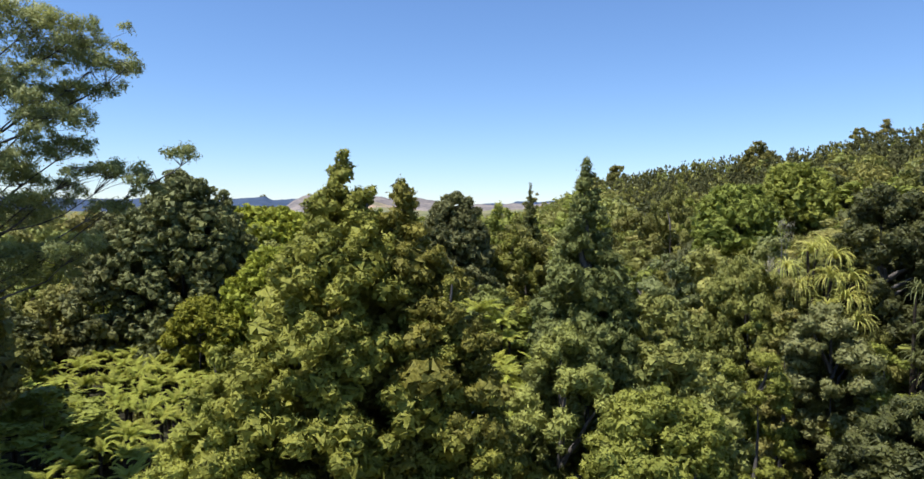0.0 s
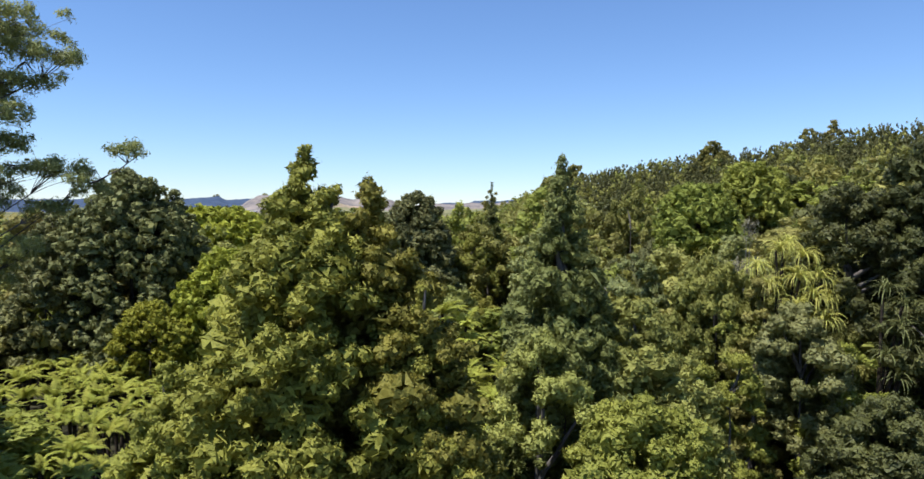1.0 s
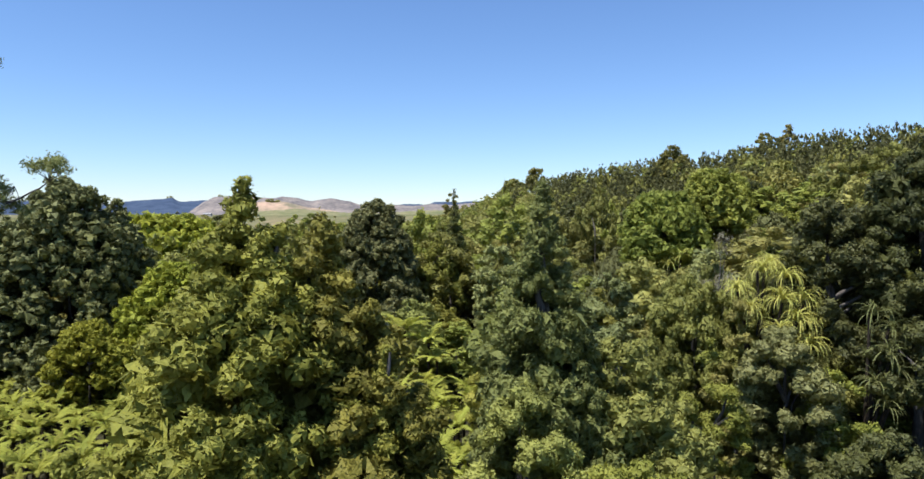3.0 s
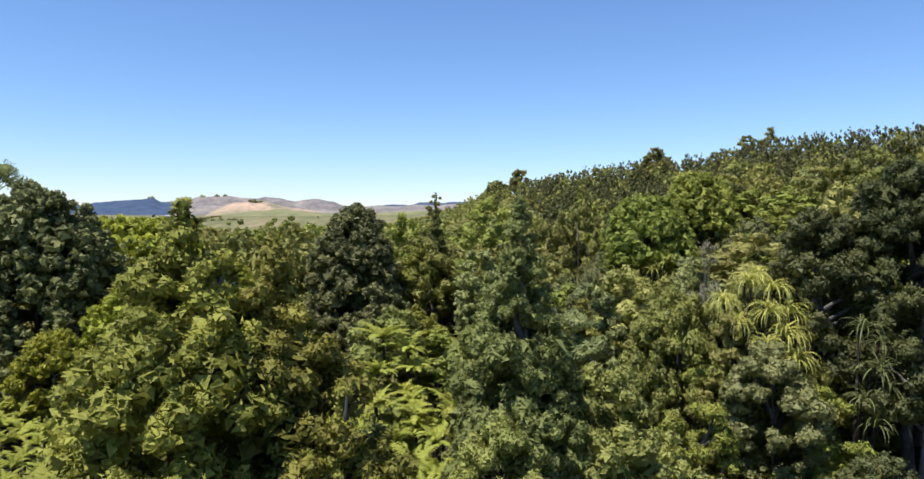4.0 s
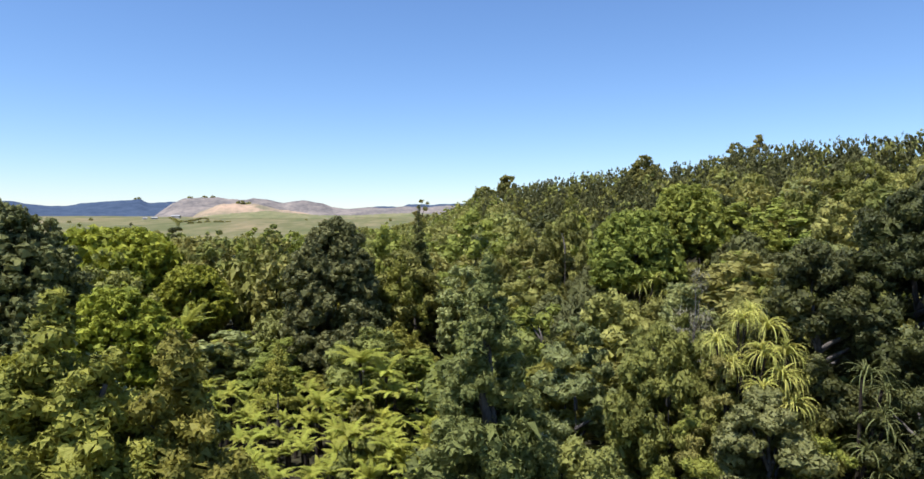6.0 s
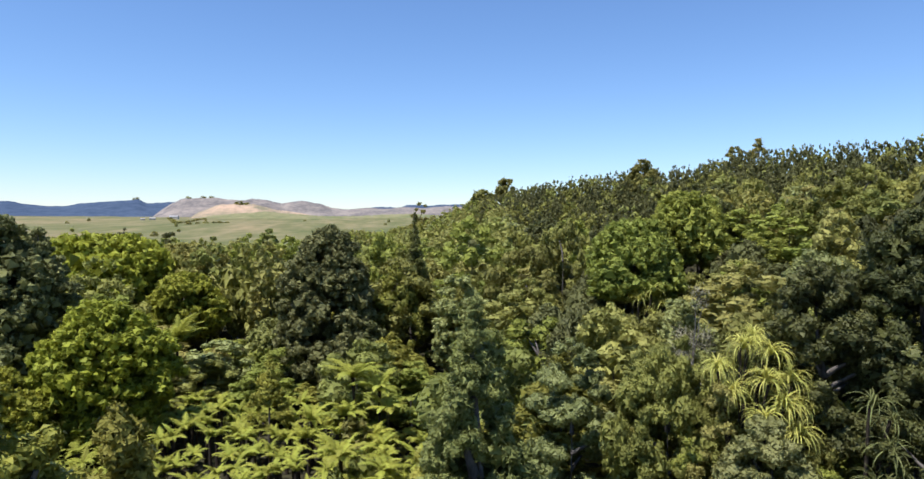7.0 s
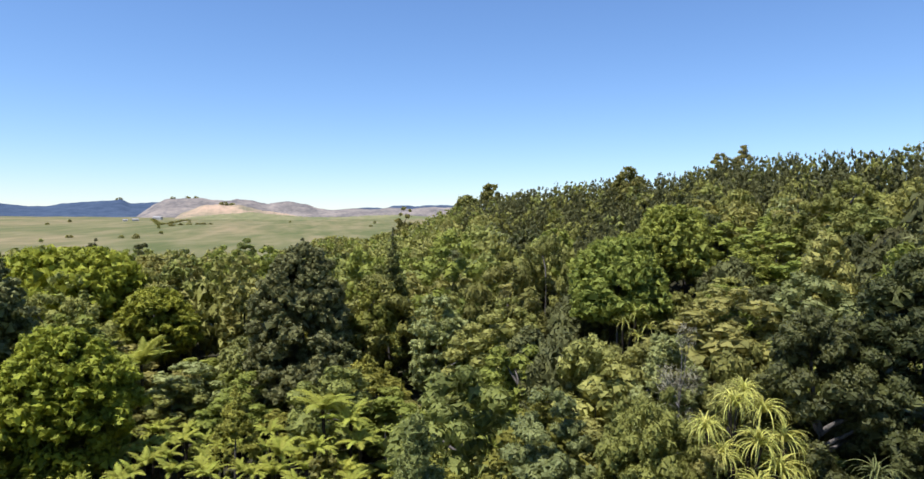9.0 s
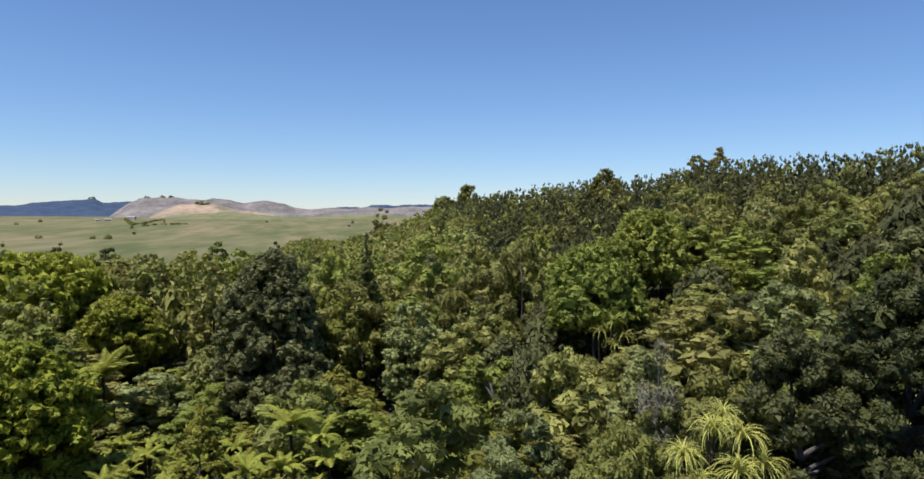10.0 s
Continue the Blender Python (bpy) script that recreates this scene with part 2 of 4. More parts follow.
def leaves_on(rng, centres, radii, total, leaf, slim, rise, fuzz, flat=0.75, bunch=6, inside=None):
    """Small pointed leaves in loose tufts over clumps: about `leaf` metres long, `slim` as wide; `rise` turns them upward.
    Gives three corners a leaf, and the way each leaf faces, rounded with its clump."""
    tufts = max(total // bunch, 1)
    share = radii ** 1.7 / np.sum(radii ** 1.7)
    got, have = [], 0
    while have < tufts:
        who = rng.choice(len(radii), tufts, p=share)
        d = unit(rng.normal(0, 1, (tufts, 3)) + [0, 0, 0.6])
        rr = radii[who] * (0.74 + 0.36 * rng.random(tufts) + fuzz * np.abs(rng.normal(0, 1, tufts)))
        c = centres[who] + d * rr[:, None] * [1, 1, flat]
        keep = np.ones(tufts, bool)
        for m, r in zip(*(inside or ((), ()))):      # none grow inside another clump
            keep &= np.sum(((c - m) / [1, 1, flat]) ** 2, 1) > (0.77 * r) ** 2
        got.append((c[keep], d[keep]))
        have += max(int(keep.sum()), tufts // 20)
    c, d = np.concatenate([g[0] for g in got])[:tufts], np.concatenate([g[1] for g in got])[:tufts]
    tufts = len(c)
    k = np.repeat(np.arange(tufts), bunch)
    n = len(k)
    size = (0.75 + 0.5 * rng.random(tufts))[k][:, None]
    out = unit(d[k] + rng.normal(0, 0.45, (n, 3)))
    axis = rng.normal(0, 1, (n, 3))
    axis = unit(unit(axis - out * np.sum(axis * out, 1, keepdims=True)) + out * 0.75 + [0, 0, rise * 0.6])
    side = unit(np.cross(axis, out))
    ln = leaf * size * (0.7 + 0.6 * rng.random(n))[:, None]
    wd = ln * slim * (0.8 + 0.5 * rng.random(n))[:, None]
    p = c[k] + rng.normal(0, 0.5 * leaf, (n, 3))
    v = np.stack([p - axis * ln * 0.4 + side * wd * 0.5, p + axis * ln * 0.6, p - axis * ln * 0.4 - side * wd * 0.5], 1)
    middle = np.average(centres, axis=0, weights=radii)
    whole = unit((p - middle) * [1, 1, 0.6])
    face = unit(0.6 * d[k] + 0.35 * whole + 0.45 * out)
    return v.reshape(-1, 3), np.repeat(face, 3, axis=0)


def clump_bodies(rng, centres, radii, flat, core=0.66, level=1, rough=0.09):
    """The dense leafy mass of each clump: ragged sprays set close together all round; three corners a spray, and the way each faces."""
    bv, bf = BALLS[level]
    k, n = len(radii), len(bf)
    ph = rng.random((k, 1, 1, 3)) * 6.28
    d = bv[bf][None]                                             # clump, spray, corner
    lump = 1 + 0.12 * np.sin(d[..., 0] * 5 + ph[..., 0]) * np.sin(d[..., 1] * 5 + ph[..., 1]) + 0.08 * np.sin(d[..., 2] * 6 + ph[..., 2])
    lump = lump + rough * rng.normal(0, 1, (k, n, 1)) + np.array([0.30, -0.06, -0.06]) * rng.random((k, n, 1))
    edge = {0: 0.9, 1: 0.62, 2: 0.34}[level]
    d = d + rng.normal(0, 0.30 * edge, (k, n, 3, 3))
    v = centres[:, None, None] + d * lump[..., None] * (radii * core)[:, None, None, None] * [1, 1, flat]
    face = unit(bv[bf].mean(1)[None] + rng.normal(0, 0.42, (k, n, 3)))
    return v.reshape(-1, 3), np.repeat(face.reshape(-1, 3), 3, axis=0)


def crown_mesh(name, rng, centres, radii, total, leaf, slim, rise, fuzz, material, core=True, flat=0.75, knobs=(7, 0.46), bunch=6, level=1):
    """Clumps with tufted knobs on them, and small leaves over all; level: how finely they are shaped."""
    if not core:
        v, face = leaves_on(rng, centres, radii, total, leaf, slim, rise, fuzz, flat, inside=(centres, radii))
        return leafy_mesh(name, v, face, material)
    big = radii > 0.55 * np.median(radii)
    if knobs[0]:
        p, r = knobs_of(rng, centres[big], radii[big], flat, *knobs)
    else:
        p, r = centres[:0], radii[:0]
    on, size = np.concatenate([p, centres]), np.concatenate([r, np.where(big & (knobs[0] > 0), 0.74, 0.92) * radii])
    v, face = leaves_on(rng, on, size, total, leaf, slim, rise, fuzz, flat, bunch, inside=(on, 0.72 * size))
    made = [(v, face), clump_bodies(rng, p, r, flat, 0.86, level, 0.12), clump_bodies(rng, centres, size[len(p):], flat, 0.88, 1 if level == 1 else 2, 0.12)]
    return leafy_mesh(name, np.concatenate([q[0] for q in made]), np.concatenate([q[1] for q in made]), material)


def leafy_mesh(name, v, face, material):
    me = mesh_from(name, v, np.arange(len(v)).reshape(-1, 3), material, True)
    me.normals_split_custom_set_from_vertices(face)
    return me


# kind: shape, leaf material, clump size against the crown's radius, slimness, rise, fuzz, bark, clump flatness
KINDS = {
    "kahikatea": ("cone", "feather", 0.155, 0.42, 0.45, 0.02, BARK, 0.85),
    "rimu": ("spire", "rimu", 0.15, 0.24, 0.10, 0.08, BARK, 0.95),
    "totara": ("bluff", "dark", 0.21, 0.55, 0.35, 0.02, BARK, 0.85),
    "kanuka": ("column", "scrub", 0.17, 0.32, 1.10, 0.10, BARK, 1.8),
    "broadleaf": ("dome", "mid", 0.27, 0.60, 0.25, 0.02, BARK, 0.9),
    "taraire": ("dome", "deep", 0.26, 0.60, 0.25, 0.02, BARK, 0.85),
    "karaka": ("dome", "bright", 0.26, 0.60, 0.30, 0.02, BARK, 0.85),
    "puriri": ("round", "lime", 0.26, 0.60, 0.35, 0.02, BARK, 0.85),
    "manuka": ("round", "olive", 0.19, 0.34, 0.80, 0.10, BARK, 1.35),
    "pale": ("round", "pale", 0.30, 0.60, 0.30, 0.02, BARK, 0.8),
    "grey": ("round", "grey", 0.26, 0.44, 0.30, 0.02, BARK, 0.9),
    "yellow": ("round", "yellow", 0.34, 0.50, 0.40, 0.07, BARK, 0.9),
    "twiggy": ("round", "twig", 0.40, 0.10, 0.90, 0.20, PALE_BARK, 1.1),
}
KNOBS = {"puriri": (11, 0.37), "totara": (11, 0.37)}   # knobs on a clump, their size against it
LOOKS = {
    "kahikatea": "tall conifer with soft yellow-green feathery sprays", "rimu": "slender conifer with drooping grey-green foliage",
    "totara": "dark grey-green conifer with dense rounded clumps", "kanuka": "olive fine-leaved tree with upright sprays",
    "broadleaf": "green broad-leaved forest tree with a domed crown", "taraire": "dark green glossy broad-leaved forest tree", "karaka": "bright green glossy tree with a domed crown",
    "puriri": "bright green tree with tight rounded clumps", "manuka": "olive-brown fine-leaved shrubby tree",
    "pale": "pale grey-green broad-leaved shrubby tree", "grey": "grey-green small-leaved forest tree",
    "yellow": "yellow-leaved bushy small tree", "twiggy": "half-dead tree with bare grey twigs",
}


def tree(kind, seed, height, radius, foot, leaves, leaf, clumps, limbs=5, core=True, level=1, knobs=(7, 0.42)):
    """A tree of its own: trunk with limbs, and a crown of leafy clumps from `foot` upward."""
    shape, mat, size, slim, rise, fuzz, bark, flat = KINDS[kind]
    rng = np.random.default_rng(seed)
    root = tagged(new("tree"), LOOKS[kind], "tree")
    c, lr = lobes_of(rng, radius, height - foot, shape, clumps, size * radius)
    c = c + [0, 0, foot]
    trunk_r = (0.05 + 0.018 * height) * (0.35 if kind == "twiggy" else 1)
    top = height * (0.82 if shape in ("cone", "spire", "column", "bluff") else 0.7)
    tp = bend(rng, (0, 0, -0.6), (0, 0, top), 8, 0.03)
    v, f = tubes([(tp, trunk_r * (1.2 * (1 - np.linspace(0, 1, 8)) ** 1.7 + 0.04))], 7)
    part("trunk", mesh_from("trunk", v, f, bark, True), root)
    order = rng.permutation(len(c))[:limbs]
    for i in order:
        z0 = max(c[i, 2] - 0.45 * np.hypot(c[i, 0], c[i, 1]) - 0.3, 0.5 * foot)
        a = (np.interp(z0, tp[:, 2], tp[:, 0]), np.interp(z0, tp[:, 2], tp[:, 1]), min(z0, top * 0.95))
        bp = bend(rng, a, c[i], 5, 0.10)
        v, f = tubes([(bp, np.linspace(trunk_r * 0.42, trunk_r * 0.1, 5))], 5)
        part("limb", mesh_from("limb", v, f, bark, True), root)
    part("crown", crown_mesh("crown", rng, c, lr, leaves, leaf, slim, rise, fuzz, LEAF[mat], core, flat, KNOBS.get(kind, knobs), 3, level), root)
    return root


# ---- ground ----
def smooth(a, b, x):
    t = np.clip((np.asarray(x, float) - a) / (b - a), 0, 1)
    return t * t * (3 - 2 * t)


CREST_AZ = (-30, 0, 8, 11, 14.5, 18, 23, 27.6, 32, 36.5, 40.5, 46.6, 70)
CREST_R = (230, 215, 200, 210, 200, 175, 165, 165, 172, 158, 140, 130, 120)


def past_crest(x, y):
    """How many metres a place lies behind the crest of the wooded slope (minus: on the near side)."""
    az, r = np.degrees(np.arctan2(x - 3.3, y - 11.6)), np.hypot(x - 3.3, y - 11.6)
    return r - np.interp(az, CREST_AZ, CREST_R)


def ground_z(x, y):
    """Height of the ground: a flat valley with a fern gully, a long slope on one side, pasture rising far off."""
    x, y = np.asarray(x, float), np.asarray(y, float)
    xs = np.clip(x, -200, 125)
    xs = xs - 0.07 * np.maximum(xs - 45, 0)
    slope = 0.265 * 6 * np.logaddexp(0, (xs - 9) / 6) * (0.35 + 0.65 * smooth(-60, 10, y))
    slope = slope + 6 * smooth(105, 185, y) * smooth(2, 42, x) * (1 - 0.5 * smooth(50, 100, x))
    slope = slope * (1 - 0.9 * smooth(0, 120, past_crest(x, y)))
    gully = -0.6 * np.exp(-((x + 14) / 20) ** 2 - ((y - 50) / 17) ** 2)
    far = np.hypot(x, y)
    pasture = 14 * smooth(150, 1500, far) + (1.2 * np.sin(x / 63 + 1) * np.sin(y / 81) + 0.8 * np.sin(x / 29 + y / 70) * np.sin(y / 47 + 2)) * smooth(180, 400, far)
    return slope + gully + pasture + 0.25 * np.sin(x / 5.1) * np.sin(y / 6.3) * (1 - smooth(100, 300, far))


def ground_sheet():
    az = np.concatenate([np.linspace(-70, 70, 181), np.linspace(74, 286, 54)])
    rad = np.concatenate([[0.001], np.geomspace(2, 4700, 110)])
    a, r = np.meshgrid(np.radians(az), rad, indexing="ij")
    x, y = r * np.sin(a), r * np.cos(a)
    v = np.stack([x, y, ground_z(x, y)], -1).reshape(-1, 3)
    n, k = len(az), len(rad)
    i, j = np.meshgrid(np.arange(n), np.arange(k - 1), indexing="ij")
    p, q = i * k + j, ((i + 1) % n) * k + j
    f = np.stack([p, p + 1, q + 1, q], -1).reshape(-1, 4)
    me = mesh_from("ground", v, f, GROUND, True)
    return tagged(new("ground", me), "leaf litter under forest and dry summer pasture beyond", "ground", kind="structure")


def ground_material():
    m, n, l, p = nodes_of("litter_and_pasture")
    pos = n.new("ShaderNodeTexCoord")
    sep = n.new("ShaderNodeSeparateXYZ")
    l.new(pos.outputs["Object"], sep.inputs[0])

    def noise_tex(scale, detail=5, stretch=(1, 1, 1)):
        mp, t = n.new("ShaderNodeMapping"), n.new("ShaderNodeTexNoise")
        mp.inputs["Scale"].default_value = stretch
        t.inputs["Scale"].default_value, t.inputs["Detail"].default_value = scale, detail
        l.new(pos.outputs["Object"], mp.inputs[0])
        l.new(mp.outputs[0], t.inputs["Vector"])
        return t.outputs["Fac"]

    def ramp(src, *stops):
        r = n.new("ShaderNodeValToRGB")
        e = r.color_ramp.elements
        while len(e) < len(stops):
            e.new(0.5)
        for k, (at, col) in zip(e, stops):
            k.position, k.color = at, (*col, 1)
        l.new(src, r.inputs[0])
        return r.outputs[0]

    def mixed(fac, a, b):
        x = n.new("ShaderNodeMix")
        x.data_type = "RGBA"
        l.new(fac, x.inputs["Factor"])
        l.new(a, x.inputs["A"])
        l.new(b, x.inputs["B"])
        return x.outputs["Result"]

    litter = ramp(noise_tex(1.8), (0.35, (0.018, 0.016, 0.009)), (0.65, (0.06, 0.055, 0.028)))
    field = ramp(noise_tex(0.011, 7, (1, 0.30, 1)), (0.38, (0.118, 0.128, 0.042)), (0.48, (0.165, 0.158, 0.062)), (0.55, (0.205, 0.178, 0.080)), (0.64, (0.300, 0.225, 0.118)))
    dry = ramp(noise_tex(0.055, 7, (1, 0.22, 1)), (0.40, (0.105, 0.118, 0.040)), (0.52, (0.190, 0.170, 0.074)), (0.62, (0.270, 0.215, 0.110)))
    fine = noise_tex(0.05, 4)
    grass = mixed(fine, field, dry)
    edge = n.new("ShaderNodeMapRange")
    edge.inputs["From Min"].default_value, edge.inputs["From Max"].default_value = 128, 150
    l.new(sep.outputs["Y"], edge.inputs["Value"])
    l.new(mixed(edge.outputs[0], litter, grass), p.inputs["Base Color"])
    p.inputs["Roughness"].default_value = 0.95
    p.inputs["Specular IOR Level"].default_value = 0.1
    return m


GROUND = ground_material()
ground_sheet()


# ---- far hills ----
def ridge(name, label, az0, az1, dist, depth, tops, material, seed, rough=0.12):
    """A range of hills from azimuth az0 to az1, rising behind `dist`; tops: (azimuth, height) along it."""
    rng = np.random.default_rng(seed)
    az, k = np.linspace(az0, az1, 240), np.linspace(0, 1, 26)
    a, s = np.meshgrid(np.radians(az), k, indexing="ij")
    r = dist + s * depth
    h = (np.interp(az, [t[0] for t in tops], [t[1] for t in tops]) + rng.normal(0, 0.4, 240))[:, None]
    fold = np.zeros_like(a)
    for f in (9, 21, 47, 95):
        p = rng.random(2) * 6.28
        fold += np.sin(np.degrees(a) * f / 10 + p[0] + 2.5 * s) * (9 / f) ** 0.8 * np.sin(s * f / 6 + p[1] + 1)
    rise = np.where(s < 0.75, smooth(0, 0.75, s), 1 - 0.4 * smooth(0.75, 1, s))
    z = 8 + (h - 8) * rise * (1 + rough * fold * np.minimum(s * 3, 1))
    v = np.stack([r * np.sin(a), r * np.cos(a), z], -1).reshape(-1, 3)
    i, j = np.meshgrid(np.arange(239), np.arange(25), indexing="ij")
    p = i * 26 + j
    f = np.stack([p, p + 26, p + 27, p + 1], -1).reshape(-1, 4)
    return tagged(new(name, mesh_from(name, v, f, material, True)), label, "hill", kind="structure")


# distance haze is put into the blue-grey of the wooded ranges
HAZY_PINE = rough_material("hazy_pine_forest", (0.038, 0.058, 0.098), (0.070, 0.095, 0.140), 0.02, bump=0)
SCRUB = rough_material("far_scrub_hill", (0.130, 0.115, 0.105), (0.310, 0.255, 0.205), 0.012, bump=0, stretch=(1, 0.5, 2), fine=5)
TAN = rough_material("bare_tan_hill", (0.22, 0.19, 0.11), (0.50, 0.34, 0.22), 0.009, bump=0, stretch=(1, 0.5, 2), fine=5)
DOWNS = rough_material("far_pasture", (0.150, 0.158, 0.058), (0.270, 0.235, 0.110), 0.012, bump=0, stretch=(1, 0.4, 2), fine=5)
ridge("hill_1", "dark pine-forested range on the horizon, blue-grey with painted haze", -58, -12, 3300, 900, ((-58, 95), (-40, 72), (-34, 84), (-29, 76), (-24.5, 86), (-22.9, 68), (-22.2, 63), (-21.3, 64), (-20.2, 80), (-19.1, 84), (-18.1, 95), (-16.3, 103), (-15.7, 85), (-14.9, 89), (-14.1, 96), (-13, 85), (-12, 20)), HAZY_PINE, 3, 0.05)
ridge("hill_2", "grey-brown scrubby hills on the horizon", -15.4, 24, 2900, 900, ((-15.4, 10), (-14.9, 37), (-14.1, 75), (-13, 101), (-11.8, 103), (-10, 102), (-8, 112), (-6.9, 104), (-5.5, 82), (-4.1, 92), (-3.4, 95), (-2.4, 87), (-1.5, 66), (-0.5, 61), (0.7, 64), (2.7, 59), (4.6, 73), (7.6, 74), (24, 60)), SCRUB, 5, 0.07)
ridge("hill_3", "bare tan hillside above the pasture", -12.6, -1, 1900, 500, ((-12.6, 12), (-12.1, 28), (-11.1, 47), (-10.2, 59), (-9.3, 61), (-7.7, 53), (-6.4, 42), (-4.1, 31), (-1, 12)), TAN, 9, 0.10)
ridge("hill_4", "rounded green-brown pasture hill", -13, 14, 1450, 500, ((-13, 9), (-10.8, 21), (-8.6, 28), (-6.8, 33), (-5.4, 27), (-2.6, 21), (0.7, 22), (3.2, 26), (5.6, 29), (14, 10)), DOWNS, 11, 0.04)
ridge("hill_5", "dark wooded range on the horizon, blue-grey with painted haze", 0, 26, 3900, 500, ((0, 20), (0.7, 66), (1.7, 81), (2.6, 85), (3.9, 79), (4.6, 94), (5.6, 95), (6.4, 88), (7.6, 100), (9.3, 104), (13, 98), (26, 90)), HAZY_PINE, 13, 0.05)


# ---- forest: single trees that stand out ----
def stand(kind, seed, x, y, top, radius, foot_share, leaves, leaf, clumps, limbs=5, label="", core=True, level=1):
    """A tree rooted at x, y whose top reaches the height `top`."""
    z = float(ground_z(x, y)) - 0.1
    h = top - z
    t = tree(kind, seed, h, radius, h * foot_share, leaves, leaf, clumps, limbs, core, level, (4, 0.52) if level == 2 else (7, 0.42))
    t.matrix_basis = pose(x, y, z)
    STANDS.append((x, y, radius))
    return tagged(t, label)


STANDS = []
# front row
stand("kahikatea", 11, -3.0, 17.0, 17.6, 3.7, 0.28, 95000, 0.08, 280, 12, level=2)
stand("kahikatea", 12, -1.6, 17.6, 16.9, 3.3, 0.30, 65000, 0.08, 210, 8, level=2)
stand("rimu", 13, 3.95, 21.5, 17.8, 3.1, 0.15, 72000, 0.10, 270, 10, level=2)
stand("grey", 14, 6.3, 22.0, 13.4, 2.3, 0.30, 36000, 0.09, 70, 6, level=2)
stand("grey", 19, 2.9, 19.4, 12.7, 1.9, 0.30, 30000, 0.09, 60, 6, level=2)
stand("karaka", 15, 5.0, 17.2, 11.4, 2.9, 0.35, 40000, 0.09, 70, 8, level=2)
stand("kahikatea", 16, -5.6, 15.6, 12.9, 2.6, 0.3, 36000, 0.082, 130, 6, level=2)
stand("kahikatea", 17, -0.3, 16.4, 14.4, 2.3, 0.2, 36000, 0.082, 140, 6, level=2)
stand("manuka", 18, -2.4, 12.5, 10.6, 2.2, 0.3, 30000, 0.09, 60, 6, level=2)
# the slope side
stand("karaka", 21, 13.0, 29.5, 11.8, 1.8, 0.1, 17634, 0.099, 45, 6, level=2)
stand("pale", 22, 17.0, 30.8, 12.0, 2.2, 0.3, 15400, 0.099, 45, 6, "shrubby tree with glossy pale broad leaves", level=2)
stand("taraire", 23, 16.4, 24.0, 9.4, 2.8, 0.2, 25471, 0.099, 66, 6, level=2)
stand("manuka", 24, 15.2, 35.4, 14.2, 2.7, 0.15, 22789, 0.127, 108, 6, level=2)
stand("pale", 25, 11.7, 38.5, 13.8, 2.0, 0.3, 11000, 0.105, 36, 6, level=2)
stand("taraire", 26, 21.0, 33.5, 17.6, 3.0, 0.45, 21037, 0.121, 60, 9, level=2)
stand("taraire", 27, 25.0, 32.5, 19.8, 3.6, 0.45, 24543, 0.121, 66, 9, level=2)
stand("taraire", 28, 22.0, 28.5, 14.6, 2.2, 0.5, 12271, 0.116, 33, 8, level=2)
stand("pale", 29, 21.0, 45.5, 14.6, 2.4, 0.2, 9900, 0.121, 39, 6)
stand("yellow", 30, 21.6, 40.4, 14.2, 1.0, 0.4, 2805, 0.121, 13, 3)
stand("twiggy", 31, 20.2, 42.5, 15.4, 1.1, 0.3, 1771, 0.360, 9, 8, core=False)
stand("broadleaf", 32, 15.6, 32.2, 13.0, 1.7, 0.1, 7425, 0.11, 39, 4, level=2)
stand("manuka", 35, 17.4, 33.9, 14.0, 2.0, 0.1, 9900, 0.099, 81, 4, level=2)
stand("manuka", 33, 19.4, 32.2, 12.9, 1.6, 0.1, 7425, 0.11, 70, 4, level=2)
stand("karaka", 34, 18.6, 29.6, 10.4, 1.9, 0.1, 8250, 0.11, 42, 4, level=2)
# at the left, mostly out of view: two trees added to shade the ferns
stand("broadleaf", 37, -27.8, 33.5, 19.5, 4.0, 0.25, 5000, 0.30, 75, 5)
stand("broadleaf", 36, -32.5, 38.0, 19.5, 5.4, 0.25, 7000, 0.30, 105, 5)
# the valley
stand("totara", 41, -28.6, 68.5, 20.2, 6.6, 0.08, 30000, 0.126, 150, 8)
stand("totara", 42, -25.2, 71.0, 18.4, 4.2, 0.10, 13000, 0.144, 90, 6)
stand("totara", 43, -34.5, 67.0, 16.0, 5.0, 0.08, 13000, 0.15, 90, 6)
stand("totara", 44, -0.8, 79.0, 18.8, 5.6, 0.05, 28000, 0.126, 140, 8)
stand("totara", 45, 1.6, 77.5, 11.5, 3.4, 0.08, 9000, 0.144, 60, 6)
stand("puriri", 46, -18.0, 65.5, 12.6, 4.8, 0.05, 30000, 0.102, 110, 8)
stand("puriri", 47, -23.5, 60.5, 8.4, 3.2, 0.1, 12000, 0.108, 60, 6)
stand("puriri", 48, -31.0, 106.0, 16.8, 8.5, 0.3, 30000, 0.144, 120, 8)
stand("puriri", 49, -19.5, 98.0, 12.2, 5.0, 0.3, 15000, 0.138, 80, 8)
stand("broadleaf", 50, -24.0, 118.0, 15.0, 6.0, 0.2, 5832, 0.288, 90, 5)
stand("kahikatea", 51, -5.0, 63.5, 8.4, 1.9, 0.05, 5832, 0.18, 60, 4)
stand("yellow", 52, -7.8, 88.0, 7.6, 2.8, 0.2, 3402, 0.21, 39, 4)
stand("rimu", 64, 8.8, 87.0, 20.2, 2.1, 0.1, 6000, 0.16, 90, 4)
stand("grey", 65, 8.4, 88.0, 16.6, 2.6, 0.1, 6000, 0.18, 60, 4)
